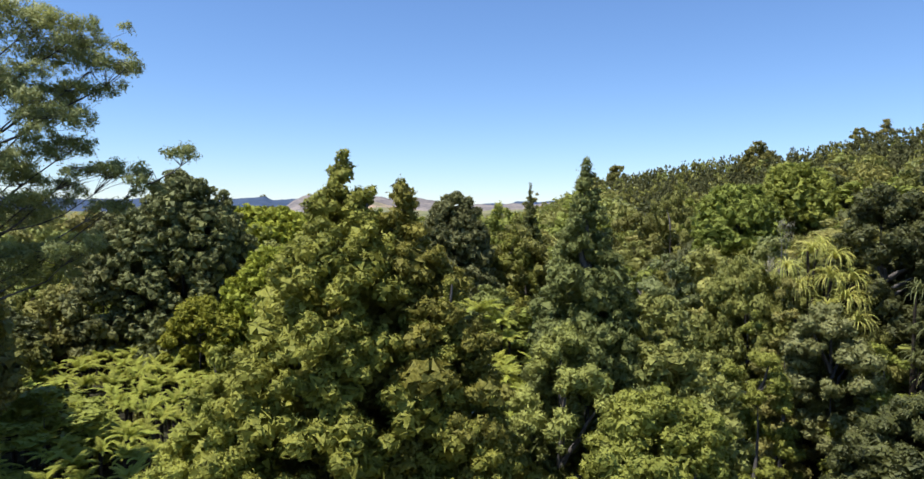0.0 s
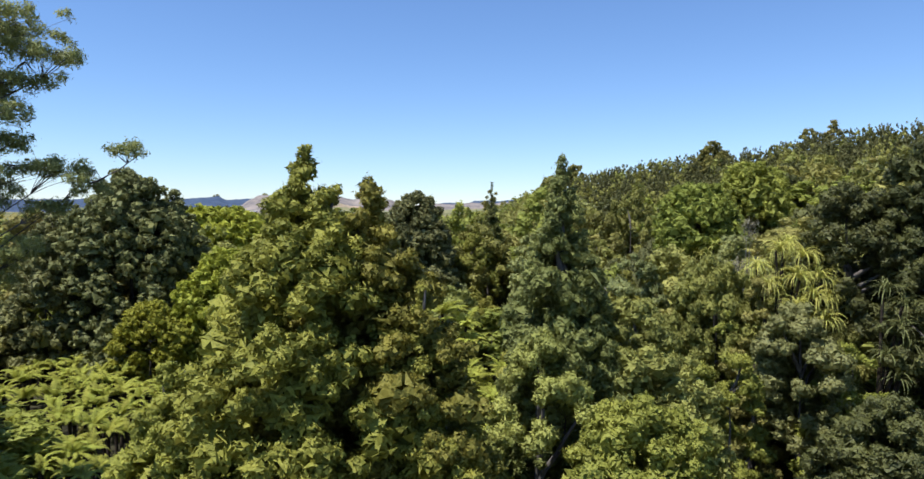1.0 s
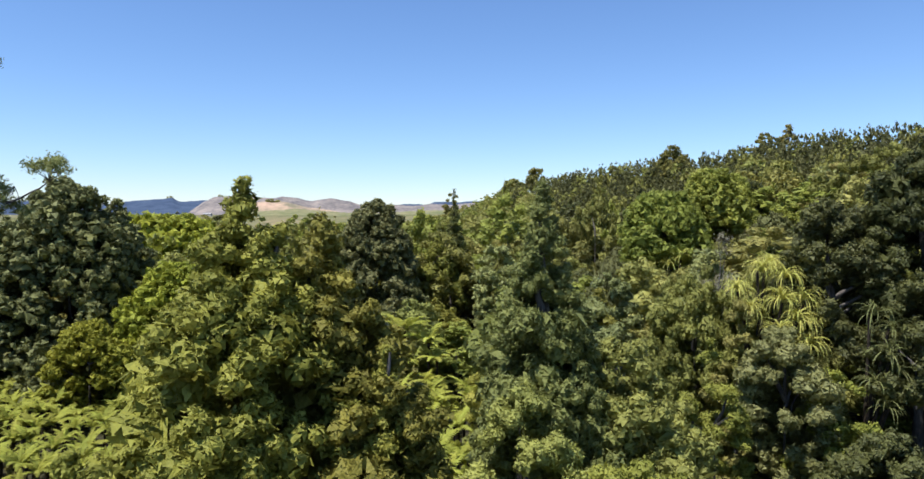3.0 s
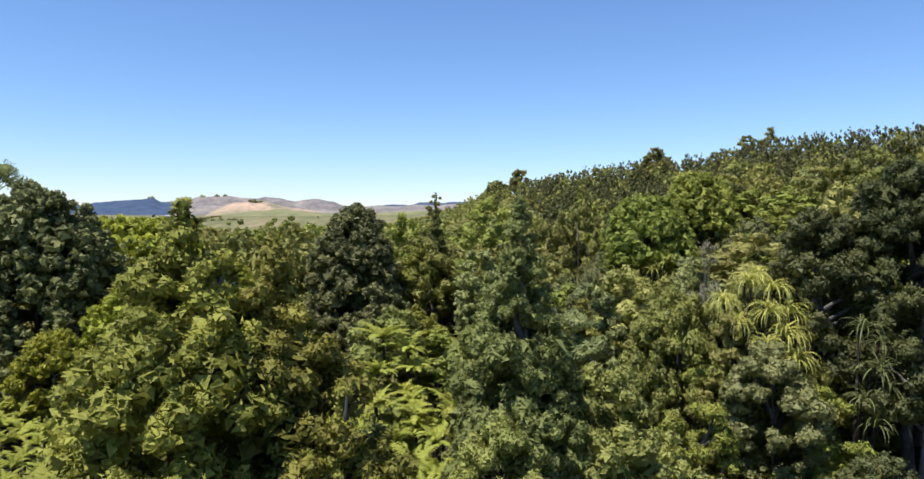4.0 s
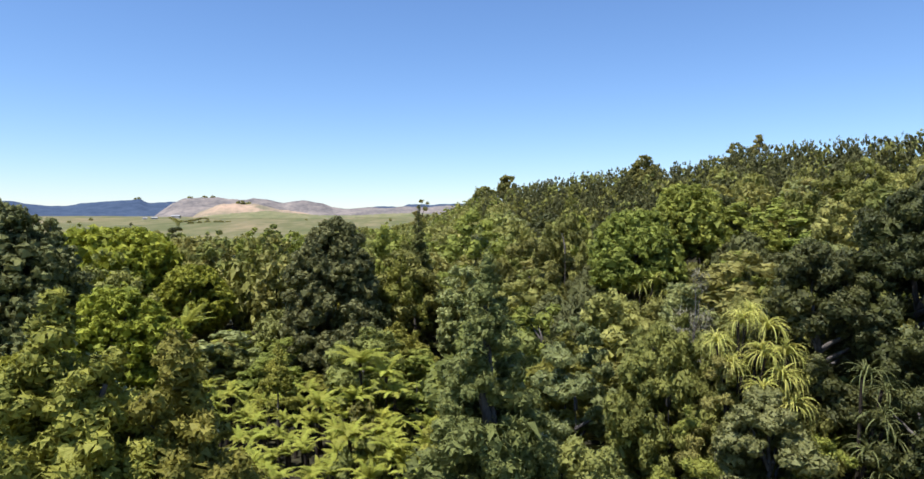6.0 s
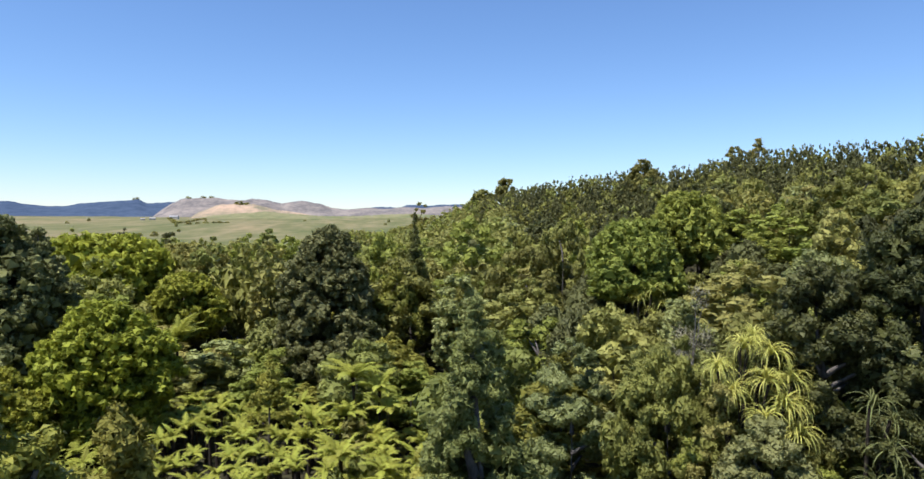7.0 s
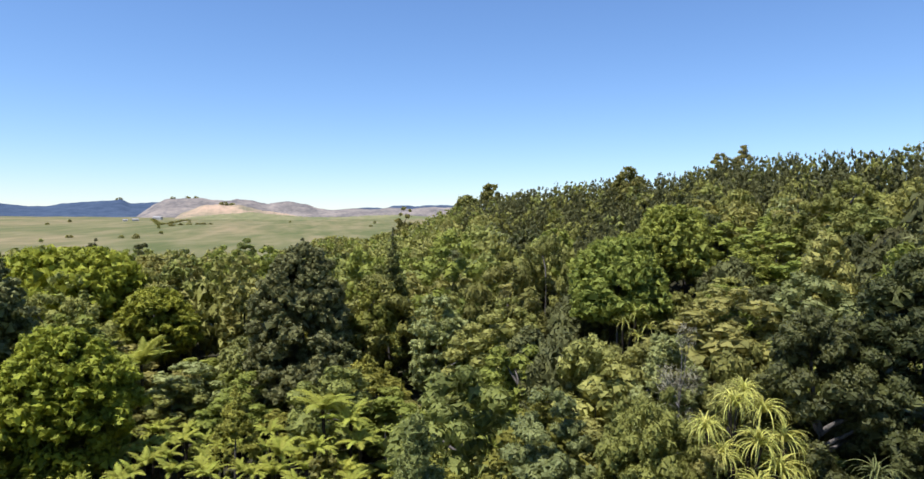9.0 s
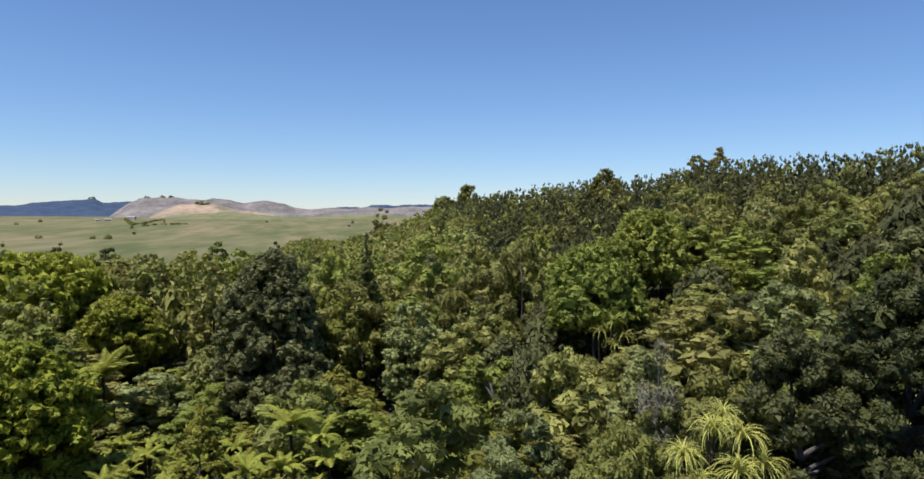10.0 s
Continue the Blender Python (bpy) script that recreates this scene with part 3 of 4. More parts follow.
stand("taraire", 66, -36.6, 129.0, 17.6, 3.2, 0.1, 4000, 0.25, 70, 4)
stand("taraire", 67, -27.8, 123.0, 16.9, 3.3, 0.1, 4000, 0.25, 70, 4)
stand("taraire", 68, -3.4, 129.0, 17.5, 2.8, 0.1, 3500, 0.25, 60, 4)
stand("grey", 69, -44.5, 129.0, 18.1, 2.0, 0.1, 2500, 0.25, 40, 4)
stand("grey", 53, -14.0, 140.0, 17.0, 3.4, 0.1, 3402, 0.24, 60, 4)
stand("pale", 54, 12.2, 75.0, 13.6, 2.9, 0.2, 6000, 0.144, 51, 5, "grey-brown flowering shrubby tree")
stand("karaka", 55, 29.0, 71.0, 19.2, 5.2, 0.45, 16000, 0.156, 165, 8)
stand("karaka", 56, 43.0, 88.0, 22.8, 5.6, 0.35, 14000, 0.18, 150, 8)
stand("karaka", 57, 36.0, 84.0, 19.4, 4.6, 0.3, 9500, 0.18, 105, 6)
stand("broadleaf", 58, 50.5, 221.0, 32.0, 4.0, 0.55, 1749, 0.384, 36, 5)
stand("broadleaf", 59, 42.0, 216.0, 28.0, 5.4, 0.3, 2138, 0.384, 45, 5)
stand("broadleaf", 60, 68.0, 156.0, 33.0, 4.6, 0.35, 2332, 0.33, 51, 6)
stand("broadleaf", 61, 107.0, 171.0, 40.5, 3.2, 0.4, 1555, 0.33, 33, 5)
stand("broadleaf", 62, 100.0, 171.0, 38.5, 3.4, 0.4, 1555, 0.33, 33, 5)
stand("broadleaf", 63, 27.0, 262.0, 25.5, 4.6, 0.2, 1458, 0.384, 36, 5)


# ---- forest: the rest of the canopy ----
MODELS = {}
GRADES = {"near": (3600, 0.13, 46, 4), "mid": (2500, 0.17, 50, 2), "back": (1500, 0.22, 42, 1)}


def model(kind, grade, i):
    """A pattern tree of a kind, ten metres high."""
    if (kind, grade, i) not in MODELS:
        leaves, leaf, clumps, limbs = GRADES[grade]
        MODELS[kind, grade, i] = tree(kind, 1000 + 37 * i + len(MODELS), 10.0, 3.1, 1.6, leaves, leaf, int(clumps * (1.5 if kind in ("kanuka", "manuka", "kahikatea") else 1)), limbs, level=0, knobs=(0, 0))
    return MODELS[kind, grade, i]


USED = set()


def plant(kind, grade, i, x, y, h, radius, turn):
    z = float(ground_z(x, y)) - 0.1
    m = pose(x, y, z, 0, 0, turn) @ Matrix.Diagonal((radius / 3.1, radius / 3.1, h / 10.0, 1))
    src = model(kind, grade, i)
    if (kind, grade, i) not in USED:
        USED.add((kind, grade, i))
        src.matrix_basis = m
        return src
    return copy_thing(src, m)


# what must stay in sight over the lower canopy: x, y, half-width
OPEN_TO_VIEW = ((-28.6, 68.5, 6), (-0.8, 79, 5.5), (-18, 65.5, 5), (-31, 106, 8), (-19.5, 98, 5), (12.2, 75, 3), (29, 71, 5), (28, 66, 3.5), (43, 88, 5.5), (36, 84, 4.5),
                (-8, 88, 2.5), (11.7, 38.5, 2.2), (15.2, 35.4, 2.7), (21, 45.5, 2.4), (17.4, 32.5, 2.5), (-15.2, 77, 3.0), (2.5, 59, 2.5))


def before_one(x, y, r):
    """Whether a place lies close before one of those, seen from the camera's side."""
    for a, b, w in OPEN_TO_VIEW:
        d = math.hypot(a - 1.5, b - 7)
        ux, uy = (a - 1.5) / d, (b - 7) / d
        along, across = (a - x) * ux + (b - y) * uy, abs((a - x) * uy - (b - y) * ux)
        if -1 < along < 14 and across < w + 0.5 * r:
            return True
    return False


def in_gully(x, y):
    return ((x + 16) / 20) ** 2 + ((y - 56) / 16.5) ** 2 < 1


def spots(y0, y1, step, seed):
    """Jittered places over a stretch of the plan, as (x, y, radius), clear of the single trees and the fern gully."""
    rng = np.random.default_rng(seed)
    y = y0
    while y < y1:
        x = -0.70 * y - 3
        while x < 1.06 * y - 2:
            px, py = x + rng.uniform(-0.35, 0.35) * step, y + rng.uniform(-0.35, 0.35) * step
            x += step
            r = step * rng.uniform(0.46, 0.74)
            if in_gully(px, py) or any((px - a) ** 2 + (py - b) ** 2 < (0.72 * c + 0.35 * r) ** 2 for a, b, c in STANDS):
                continue
            if 17 < py < 62 and abs(px - 0.3 - 0.086 * (py - 5.4)) < 0.05 * py + 0.5 * r:      # a lane of ferns
                continue
            if px < -6.5 and py < 40 or px < -4 and py > 148 or past_crest(px, py) > 12:
                continue
            yield px, py, r, rng
        y += step * 0.9


def kind_at(rng, x, y, valley, slope):
    names, weights = slope if x > 12 + 0.12 * y + rng.uniform(-6, 6) else valley
    return names[rng.choice(len(names), p=np.array(weights) / sum(weights))]


def fill(y0, y1, step, grade, valley, slope, height, seed):
    for x, y, r, rng in spots(y0, y1, step, seed):
        h = height(x, y) * rng.uniform(0.72, 1.16) * (0.74 if before_one(x, y, r) else 1.0)
        r = min(r, 0.6 * h)
        plant(kind_at(rng, x, y, valley, slope), grade, int(rng.integers(3)), x, y, h, r, rng.uniform(0, 360))


VALLEY = (("broadleaf", "kahikatea", "grey", "karaka", "pale", "manuka", "totara"), (3.5, 1.1, 2.6, 3, 0.3, 2.0, 0.5))
SLOPE = (("kanuka", "manuka", "broadleaf", "karaka", "grey", "pale"), (3, 3, 2.5, 1.6, 1.5, 0.4))
fill(12, 30, 4.6, "near", VALLEY, VALLEY, lambda x, y: 8.8 if x < 10 else 7.5, 5)
fill(31, 74, 5.7, "mid", VALLEY, SLOPE, lambda x, y: 10.2 if x > 5 else 6.8 if x > -22 and y > 60 else 8.0, 6)
fill(76, 98, 6.2, "back", VALLEY, SLOPE, lambda x, y: 7.4 if -22 < x < 1 and y < 94 else 12.8 - 2.4 * float(smooth(12, 40, x)), 7)


def far_forest():
    """The canopy of the upper slope, too far to tell tree from tree: crowns in several leaf colours, small upright ones along the top."""
    made, slots, mats = [], [], []
    mixed_kinds = (("kanuka", "manuka", "broadleaf", "karaka", "grey", "taraire", "pale", "totara", "kahikatea"), (2.4, 2.2, 1.3, 1.6, 1.6, 1.8, 0.4, 0.6, 0.4))
    bristly = (("kanuka", "manuka", "grey"), (6, 1.2, 0.4))
    for x, y, r, rng, upper in [(*q, False) for q in spots(99, 246, 6.3, 8)] + [(*q, True) for q in spots(99, 246, 3.9, 18)]:
        band = past_crest(x, y) > -52 + 10 * math.sin(x / 9) + 7 * math.sin(y / 6) and x > 22
        if band != upper:
            continue
        kind = kind_at(rng, x, y, VALLEY, bristly if upper else mixed_kinds)
        h = (12.5 + 2.8 * (1 - float(smooth(2, 14, x))) - 2.5 * float(smooth(10, 40, x)) - 0.5 * float(smooth(135, 165, y)) * (1 - float(smooth(40, 60, x))) + 1.0 * float(smooth(55, 75, x))
             + 1.5 * float(smooth(130, 160, y)) * float(smooth(24, 38, x)) * (1 - float(smooth(60, 76, x))) + 0.6 * float(smooth(86, 98, x)))
        h *= rng.uniform(0.8, 1.1) if y < 125 and not upper else rng.uniform(0.94, 1.03)
        shape, mat, size, slim, rise, fuzz, bark, flat = KINDS[kind]
        z = float(ground_z(x, y))
        deep = 0.85 * h if upper or x < 14 else min(0.9 * h, 2.1 * r)
        c, lr = lobes_of(rng, r * 1.06, deep, "dome" if shape == "column" else "round" if shape == "dome" else shape, 44 if upper else 76 if x < 14 else 60, (1.05 if upper else 1.25 if shape == "column" or kind == "manuka" else 0.85) * size * r)
        c = c + [x, y, z + h - deep]
        flat = min(flat, 1.6 if upper else 1.3)
        near = y < 125
        tv, tf = tubes([(np.array([[x, y, z - 0.3], [x, y, z + 0.6 * h]]), np.array([0.2, 0.1]))], 4)
        q = tv[np.concatenate([tf[:, :3], tf[:, [0, 2, 3]]]).ravel()]
        if mat not in mats:
            mats.append(mat)
        slot = mats.index(mat) + 1
        for got, at in ((leaves_on(rng, c, lr, 320 if upper else 800 if near else 550, 0.26 if upper else 0.22, slim, rise, fuzz, flat, 2, inside=(c, 0.8 * lr)), slot),
                        (clump_bodies(rng, c, lr, flat, 0.84, 0 if upper else 1, 0.12), slot), ((q, np.tile([[0.0, -1.0, 0.05]], (len(q), 1))), 0)):
            made.append(got)
            slots.append(np.full(len(got[0]) // 3, at, np.int32))
    me = leafy_mesh("forest_canopy", np.concatenate([m[0] for m in made]), np.concatenate([m[1] for m in made]), TWIGS)
    for mat in mats:
        me.materials.append(LEAF[mat])
    me.polygons.foreach_set("material_index", np.concatenate(slots))
    tagged(new("forest_canopy", me), "dense evergreen forest canopy on the far slope", "forest", kind="stuff")


far_forest()


# ---- tree ferns ----
def frond_mesh(rng, length, droop):
    s = np.linspace(0, 1, 6)
    ang = radians(48) - droop * s ** 1.1
    step = length / 5
    x = np.concatenate([[0], np.cumsum(np.cos(ang[:-1]) * step)])
    z = np.concatenate([[0], np.cumsum(np.sin(ang[:-1]) * step)])
    v, f = tubes([(np.stack([x, 0 * x, z], -1), np.linspace(0.022, 0.006, 6))], 3)
    vs, fs, n = [v], [f[:, :3], f[:, [0, 2, 3]]], len(v)
    for q in np.linspace(0.08, 0.99, 24):
        p = np.array([np.interp(q, s, x), 0, np.interp(q, s, z)])
        t = np.array([np.cos(np.interp(q, s, ang)), 0, np.sin(np.interp(q, s, ang))])
        ln = 0.22 * length * np.sin(np.pi * (0.14 + 0.84 * q ** 0.8)) ** 0.8 + 0.03
        for sg in (-1, 1):
            a = unit(np.array([0.45 * t[0], sg, 0.45 * t[2] - 0.25 + rng.normal(0, 0.12)]))
            vs.append(np.stack([p - t * 0.028 * length, p + a * ln, p + t * 0.028 * length]))
            fs.append(np.arange(3)[None] + n)
            n += 3
    return mesh_from("frond", np.concatenate(vs), np.concatenate(fs), LEAF["fern"], True)


_rng = np.random.default_rng(71)
FRONDS = [frond_mesh(_rng, 2.4 * k, d) for k, d in ((1.0, 1.5), (0.92, 1.9), (1.06, 1.25), (0.85, 2.2), (0.9, 1.0))]


def tree_fern(rng, x, y, top, spread, count=14, label="tree fern with a crown of arching yellow-green fronds"):
    z = float(ground_z(x, y)) - 0.1
    h = max(top - z - 0.35, 0.6)
    root = tagged(new("tree_fern"), label, "tree fern", "tree ferns in the gully")
    root.matrix_basis = pose(x, y, z)
    p = bend(rng, (0, 0, -0.3), (0, 0, h), 6, 0.04)
    v, f = tubes([(p, np.array([0.2, 0.15, 0.12, 0.11, 0.12, 0.14]))], 6)
    part("trunk", mesh_from("trunk", v, f, FERN_BARK, True), root)
    turn = rng.uniform(0, 360)
    for i in range(count):
        k = spread * rng.uniform(0.8, 1.15)
        m = pose(*p[-1], rng.uniform(-15, 15), rng.uniform(-32, 16), turn + i * 360 / count + rng.uniform(-10, 10)) @ Matrix.Diagonal((k, k, k, 1))
        part("frond", FRONDS[int(rng.integers(5))], root, m)
    return root


_rng = np.random.default_rng(72)
tree_fern(_rng, -15.2, 77.0, 7.6, 1.4, 20, "large tree fern with a wide flat crown of fronds")
for fx, fy, ft, fs in ((2.0, 59.4, 7.6, 1.1), (3.6, 59.0, 6.6, 1.0), (1.0, 57.2, 5.4, 0.85), (4.2, 58.6, 5.3, 0.9), (1.0, 49.5, 5.0, 0.95), (5.5, 47.0, 5.0, 0.95), (-1.5, 60.5, 4.0, 0.85)):
    tree_fern(_rng, fx, fy, ft, fs)
for k in range(34):
    py = _rng.uniform(24, 58)
    px = 0.3 + 0.086 * (py - 5.4) + _rng.uniform(-1, 1) * 0.055 * py
    if not any((px - a) ** 2 + (py - b) ** 2 < (0.6 * c) ** 2 for a, b, c in STANDS):
        tree_fern(_rng, px, py, float(ground_z(px, py)) + _rng.uniform(2.6, 4.4), _rng.uniform(0.6, 0.85), 11)
gy = 33.0
while gy < 73:
    gx = -36.0
    while gx < 7:
        px, py = gx + _rng.uniform(-0.9, 0.9), gy + _rng.uniform(-0.9, 0.9)
        gx += 1.9
        if (in_gully(px, py) or gy < 42 and px < -7) and not any((px - a) ** 2 + (py - b) ** 2 < (0.7 * c) ** 2 for a, b, c in STANDS):
            tree_fern(_rng, px, py, float(ground_z(px, py)) + _rng.uniform(2.3, 3.4), _rng.uniform(0.50, 0.70), 11)
    gy += 1.7


# low bushes between the ferns
def shrub(kind, i, x, y, h, r, turn):
    if ("shrub", kind, i) not in MODELS:
        MODELS["shrub", kind, i] = m = tree(kind, 3000 + 11 * i, 10.0, 5.0, 0.8, 1500, 0.42, 40, 1, level=1, knobs=(0, 0))
        m.name = "shrub"
        tagged(m, LOOKS[kind].replace("forest tree", "shrub").replace("tree", "shrub") + " among ferns", "shrub")
        m.matrix_basis = pose(x, y, float(ground_z(x, y)) - 0.1, 0, 0, turn) @ Matrix.Diagonal((r / 5, r / 5, h / 10, 1))
        return m
    return copy_thing(MODELS["shrub", kind, i], pose(x, y, float(ground_z(x, y)) - 0.1, 0, 0, turn) @ Matrix.Diagonal((r / 5, r / 5, h / 10, 1)))


for bx, by in ((1.8, 56.4), (3.4, 57.0), (4.8, 57.4), (0.2, 58.0), (1.6, 48.4), (5.6, 45.8), (0.0, 49.6), (4.2, 49.8), (-14.6, 75.6), (-13.4, 75.2), (-12.0, 73.0)):
    shrub("broadleaf" if by > 50 else "grey", 0, bx, by, 5.0 if by < 70 else 5.2, 2.2, 40 * bx)
for k in range(48):
    bx, by = _rng.uniform(-23, 2), _rng.uniform(69, 99)
    if (bx + 15.2) ** 2 + (by - 77) ** 2 > 9:
        shrub(("karaka", "grey", "broadleaf")[k % 3], k % 2, bx, by, _rng.uniform(3.4, 5.2), _rng.uniform(2.0, 3.0), _rng.uniform(0, 360))
for k in range(46):
    bx, by = _rng.uniform(-34, 3), _rng.uniform(36, 72)
    if in_gully(bx, by):
        shrub(("karaka", "grey", "broadleaf")[k % 3], k % 2, bx, by, _rng.uniform(2.6, 4.0), _rng.uniform(1.2, 1.9), _rng.uniform(0, 360))


# ---- strap-leaved cabbage trees ----
def strap_mesh(rng, length, width, droop, mat):
    s = np.linspace(0, 1, 7)
    ang = radians(68) - droop * s ** 0.9
    x = np.concatenate([[0], np.cumsum(np.cos(ang[:-1]))]) * length / 6
    z = np.concatenate([[0], np.cumsum(np.sin(ang[:-1]))]) * length / 6
    w = width * np.array([0.6, 0.9, 1.0, 0.95, 0.8, 0.55, 0.08]) * 0.5
    c = np.stack([x, 0 * x, z], -1)
    l, r = c + np.stack([0 * x, w, 0.35 * w], -1), c + np.stack([0 * x, -w, 0.35 * w], -1)
    v = np.stack([l, c, r], 1).reshape(-1, 3)
    f = [[3 * i + k, 3 * i + 3 + k, 3 * i + 4 + k, 3 * i + 1 + k] for i in range(6) for k in (0, 1)]
    return mesh_from("leaf", v, f, LEAF[mat])


STRAPS = {m: [strap_mesh(_rng, 1.55 * k, 0.054, d, m) for k, d in ((1.0, 2.6), (0.9, 2.1), (1.15, 2.8), (0.8, 1.5), (1.1, 3.1))] for m in ("strap", "strap_shaded")}


def cabbage_tree(seed, x, y, heads, mat, label, count=42):
    """Forked trunk with heads of long drooping leaves; heads: (x, y, z, size) in the world."""
    rng = np.random.default_rng(seed)
    z = float(ground_z(x, y)) - 0.1
    root = tagged(new("cabbage_tree"), label, "cabbage tree")
    root.matrix_basis = pose(x, y, z)
    fork = np.array([0, 0, (min(h[2] for h in heads) - z) * 0.55])
    v, f = tubes([(bend(rng, (0, 0, -0.3), fork, 5, 0.05), np.linspace(0.17, 0.12, 5))], 7)
    part("trunk", mesh_from("trunk", v, f, FERN_BARK, True), root)
    for hx, hy, hz, size in heads:
        end = np.array([hx - x, hy - y, hz - z])
        v, f = tubes([(bend(rng, fork, end, 6, 0.06, 0.05), np.linspace(0.10, 0.06, 6))], 6)
        head = part("head", mesh_from("head", v, f, FERN_BARK, True), root)
        for i in range(count):
            k = size * rng.uniform(0.8, 1.15)
            m = pose(*end, rng.uniform(-12, 12), rng.uniform(-30, 45), rng.uniform(0, 360)) @ Matrix.Diagonal((k, k, k, 1))
            part("leaf", STRAPS[mat][int(rng.integers(5))], head, m)
    return root


cabbage_tree(81, 17.4, 33.4, ((17.0, 32.8, 14.2, 0.8), (18.2, 32.8, 13.9, 0.85), (18.8, 32.4, 12.9, 0.85), (15.9, 32.8, 13.4, 0.75), (17.8, 33.4, 14.5, 0.75), (16.3, 32.4, 12.5, 0.75), (17.5, 32.0, 13.0, 0.8), (19.2, 32.3, 11.9, 0.85), (18.2, 31.8, 12.0, 0.85), (17.2, 31.6, 11.6, 0.8), (18.6, 31.5, 11.0, 0.8)), "strap",
             "cabbage tree with heads of long drooping yellow-green leaves", 85)
cabbage_tree(82, 20.4, 30.2, ((20.2, 29.6, 12.6, 0.85), (21.2, 29.8, 12.0, 0.8), (20.6, 29.2, 11.0, 0.8), (20.1, 29.3, 9.8, 0.8), (21.0, 29.2, 10.2, 0.8), (20.4, 29.0, 8.8, 0.75)), "strap_shaded", "cabbage tree in deep shade, its drooping leaves darkened by colour", 36)
cabbage_tree(83, 27.5, 66.0, ((27.0, 65.2, 12.0, 1.1), (28.4, 65.4, 12.8, 1.1), (29.6, 65.6, 11.4, 1.1), (28.2, 64.8, 10.8, 1.0)), "strap", "cabbage tree with pale drooping leaves below a spreading crown", 30)


# ---- the tall gum at the start ----
def gum_tree():
    rng = np.random.default_rng(91)
    x, y = -24.5, 32.0
    z = float(ground_z(x, y)) - 0.2
    root = tagged(new("gum_tree"), "tall open-crowned gum tree with bare grey limbs and drooping leaves", "tree")
    root.matrix_basis = pose(x, y, z)
    tp = bend(rng, (0, 0, 0), (0.8, 0, 25 - z), 9, 0.03)
    v, f = tubes([(tp, np.linspace(0.42, 0.08, 9))], 8)
    part("trunk", mesh_from("trunk", v, f, PALE_BARK, True), root)
    # ends of the limbs: out, ahead, up in the world's height, size of the leaf pad
    ends = ((7.9, 0.2, 22.9, 1.1), (6.6, 0.4, 23.9, 1.5), (5.3, -0.6, 24.6, 1.4), (6.3, 0.5, 21.9, 1.2), (4.2, 0.4, 23.4, 1.7), (3.0, -0.4, 25.4, 1.9),
            (3.6, 0.5, 21.5, 1.9), (4.9, -0.5, 20.4, 1.6), (5.6, 0.6, 19.0, 1.2), (3.2, -0.6, 19.4, 1.7), (6.6, 0.2, 17.9, 1.3), (8.3, 0.6, 17.9, 1.3),
            (9.2, 0.4, 17.3, 1.2), (11.3, 0.2, 18.8, 0.75), (7.4, 0.8, 16.2, 1.2), (4.6, 0.0, 16.6, 1.4), (2.6, 0.2, 15.6, 1.7), (4.0, 0.6, 13.8, 1.6), (5.8, 0.2, 14.2, 1.3),
            (2.2, 0.4, 22.4, 1.8), (2.0, -0.2, 18.0, 1.8), (3.4, 0.3, 17.6, 1.4), (2.2, 0.5, 13.0, 1.8))
    c, lr = [], []
    for ex, ey, ez, size in ends:
        size *= 0.72 if ex > 6 and ez < 18.5 else 1.1
        end = np.array([ex, ey, ez - z])
        z0 = max(end[2] - rng.uniform(0.35, 0.6) * ex - 0.8, 6.0)
        a = np.array([np.interp(z0, tp[:, 2], tp[:, 0]), np.interp(z0, tp[:, 2], tp[:, 1]), z0])
        if ex > 10:
            a = np.array([9.4, 0.4, 17.3 - z])
        bp = bend(rng, a, end, 7, 0.16, 0.05)
        twigs = [(bp, np.linspace(0.05 if ex > 8 else 0.085, 0.018, 7))]
        for k in range(17):
            q = end + rng.normal(0, 0.58, 3) * size * [1, 1, 0.28]
            twigs.append((bend(rng, bp[5 + k % 2], q, 4, 0.12), np.linspace(0.016, 0.005, 4)))
            c.append(q)
            lr.append(size * rng.uniform(0.16, 0.34))
        v, f = tubes(twigs, 5)
        part("limb", mesh_from("limb", v, f, BARK, True), root)
    c, lr = np.array(c), np.array(lr)
    part("crown", crown_mesh("crown", rng, c, lr, 90000, 0.17, 0.30, -0.4, 0.25, LEAF["gum"], False, 0.6), root)
    STANDS.append((x, y, 3))


gum_tree()


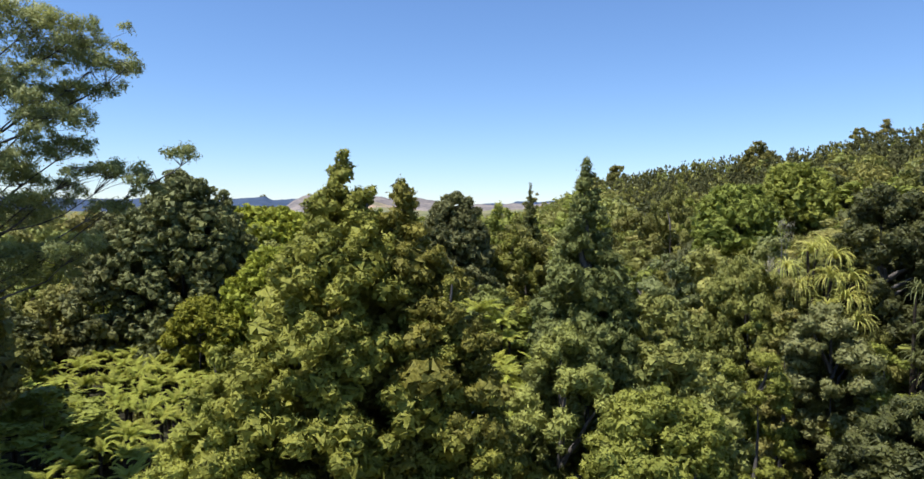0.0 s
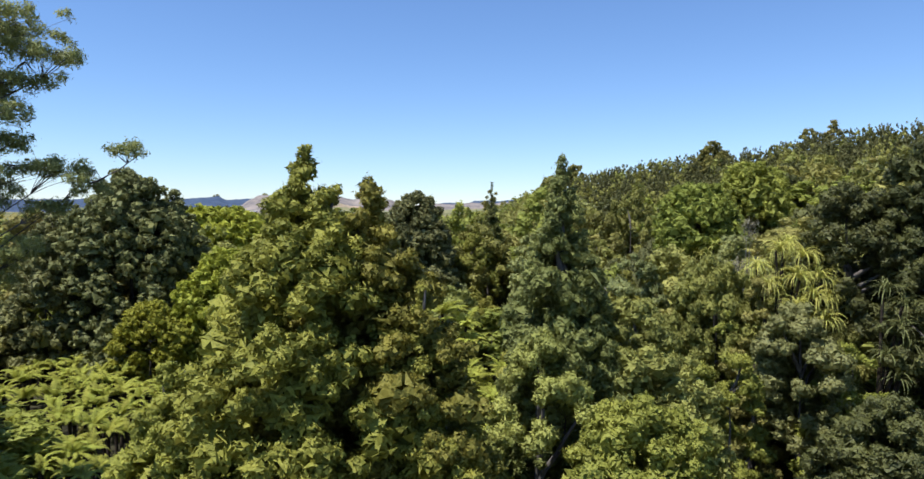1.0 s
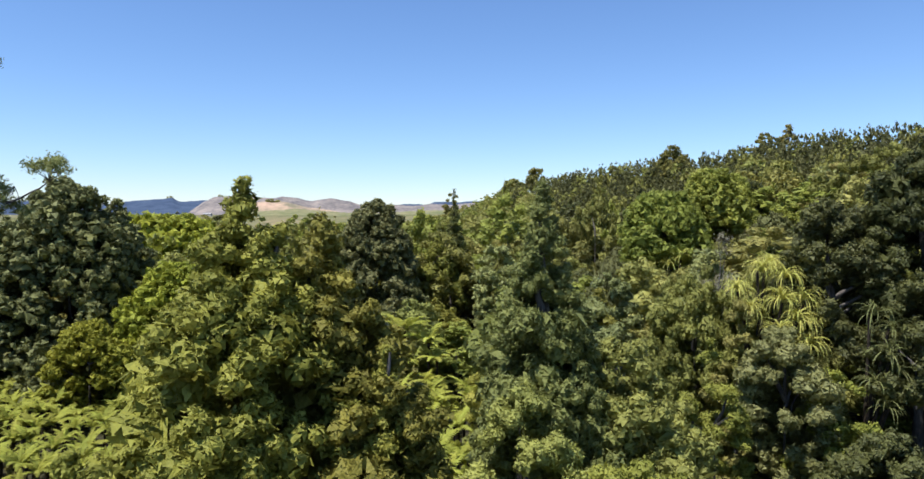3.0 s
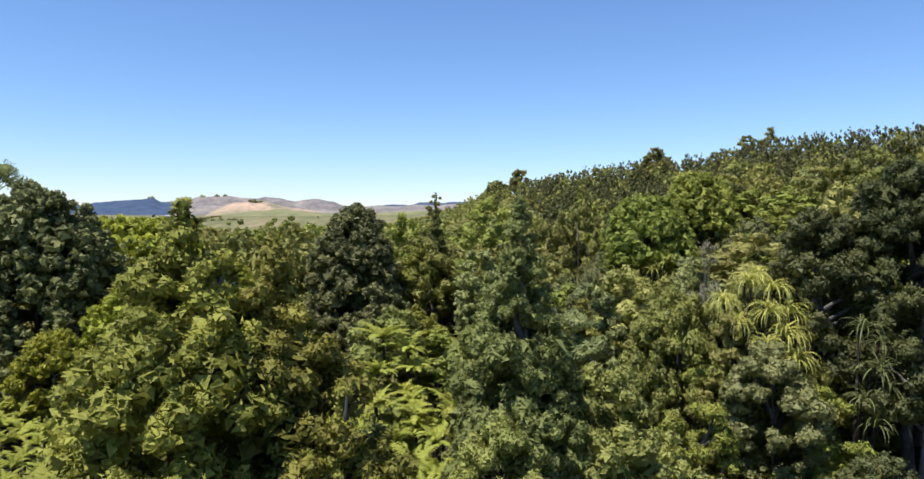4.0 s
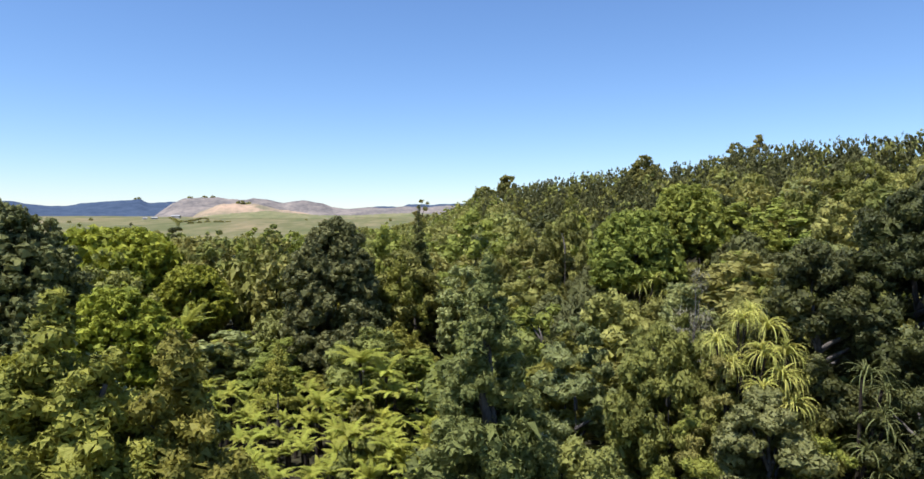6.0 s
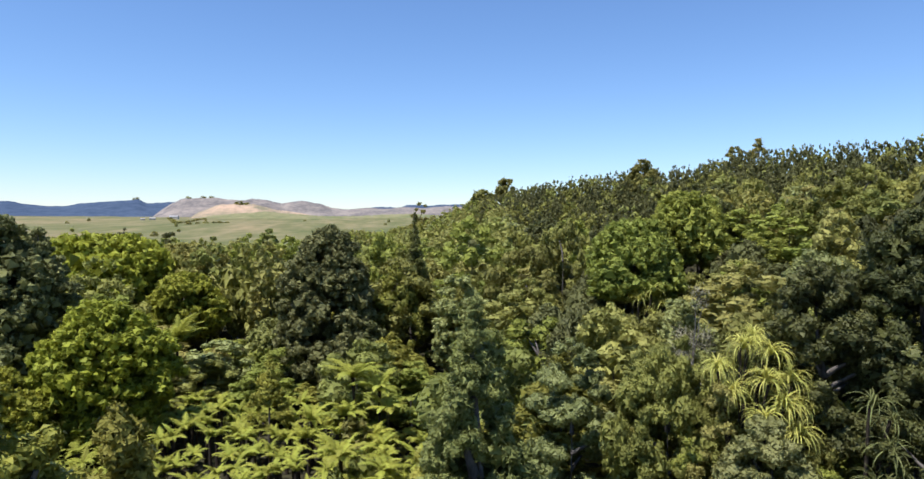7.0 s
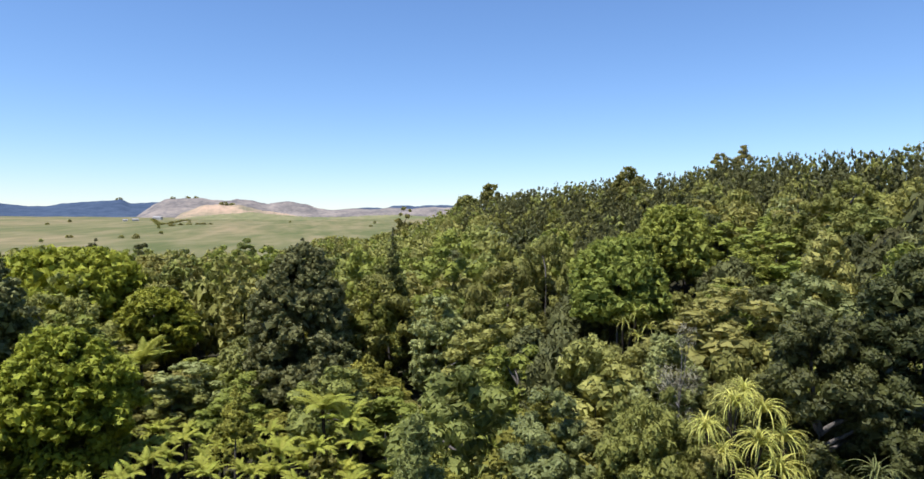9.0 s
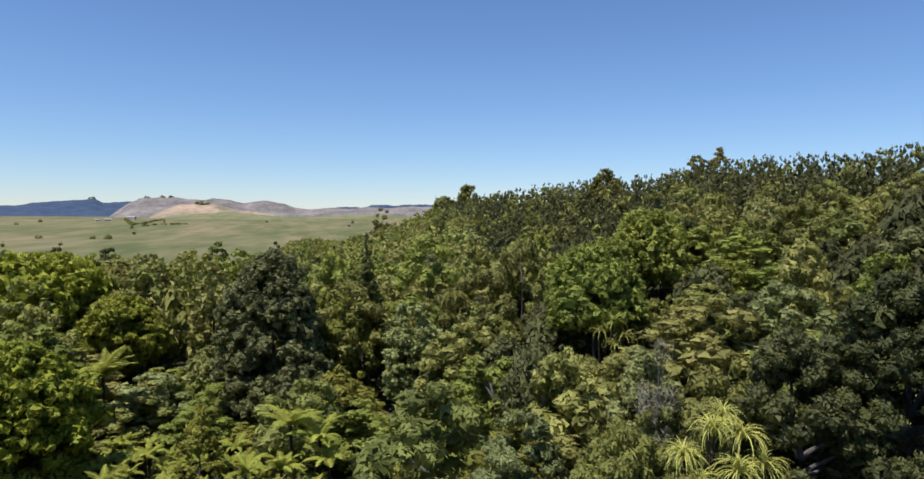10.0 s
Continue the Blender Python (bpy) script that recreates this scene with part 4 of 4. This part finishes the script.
# ---- the farm far off ----
def farm_shed(x, y, length, width, height, turn):
    z = float(ground_z(x, y))
    root = tagged(new("farm_shed"), "small pale farm shed standing in dry pasture", "shed")
    root.matrix_basis = pose(x, y, z, 0, 0, turn)
    l, w, h = length / 2, width / 2, height
    v = [(-l, -w, -0.5), (l, -w, -0.5), (l, w, -0.5), (-l, w, -0.5), (-l, -w, h), (l, -w, h), (l, w, h), (-l, w, h)]
    part("wall", mesh_from("wall", v, [(0, 1, 5, 4), (1, 2, 6, 5), (2, 3, 7, 6), (3, 0, 4, 7)], SHED_WALL), root)
    e = 0.4
    v = [(-l - e, -w - e, h - 0.1), (l + e, -w - e, h - 0.1), (l + e, 0, h + 0.45 * w), (-l - e, 0, h + 0.45 * w), (-l - e, w + e, h - 0.1), (l + e, w + e, h - 0.1)]
    v += [(a, b, q - 0.12) for a, b, q in v]
    part("roof", mesh_from("roof", v, [(0, 1, 2, 3), (3, 2, 5, 4), (6, 9, 8, 7), (9, 10, 11, 8), (0, 6, 7, 1), (4, 5, 11, 10)], SHED_ROOF), root)
    return root


SHED_WALL = rough_material("weathered_white_boards", (0.34, 0.31, 0.26), (0.5, 0.46, 0.4), 1.5, 0.7)
SHED_ROOF = rough_material("pale_iron_roof", (0.32, 0.30, 0.28), (0.48, 0.45, 0.42), 1.0, 0.5)
farm_shed(-311, 1148, 9, 5, 2.6, 8)
farm_shed(-318, 1120, 6, 4, 2.2, 30)
farm_shed(-345, 1420, 16, 8, 4.5, -10)


# hedges along a small cutting, and trees on the far crests
def far_shrub(x, y, z, h, r, turn):
    t = shrub("broadleaf", 2, x, y, h, r, turn)
    t.matrix_basis = pose(x, y, z, 0, 0, turn) @ Matrix.Diagonal((r / 5, r / 5, h / 10, 1))
    return tagged(t, "dark green tree standing alone on open far pasture")


_rng = np.random.default_rng(95)
for (ax, ay), (bx, by), n in (((-352, 1405), (-219, 915), 16), ((-219, 915), (-260, 1300), 15), ((-195, 880), (-165, 1010), 6)):
    for k in range(n):
        q = (k + _rng.uniform(-0.25, 0.25)) / n
        hx, hy = ax + (bx - ax) * q, ay + (by - ay) * q
        far_shrub(hx, hy, float(ground_z(hx, hy)) - 0.2, _rng.uniform(2.0, 3.6), _rng.uniform(3.0, 5.0), _rng.uniform(0, 360))
for k in range(12):
    az, dist = radians(_rng.uniform(-27, 4)), _rng.uniform(420, 1300)
    hx, hy = dist * math.sin(az), dist * math.cos(az)
    far_shrub(hx, hy, float(ground_z(hx, hy)) - 0.2, _rng.uniform(2.5, 5.0), _rng.uniform(1.8, 3.2), _rng.uniform(0, 360))
for az, dist, z, h, r in ((-12.7, 3570, 95, 20, 16), (-11.6, 3570, 96, 22, 18), (-11.0, 3570, 97, 22, 18), (-8.9, 2275, 54, 14, 16), (-8.3, 2275, 52, 12, 12), (-16.4, 3970, 94, 22, 20)):
    far_shrub(dist * math.sin(radians(az)), dist * math.cos(radians(az)), z, h, r, 50 * az)
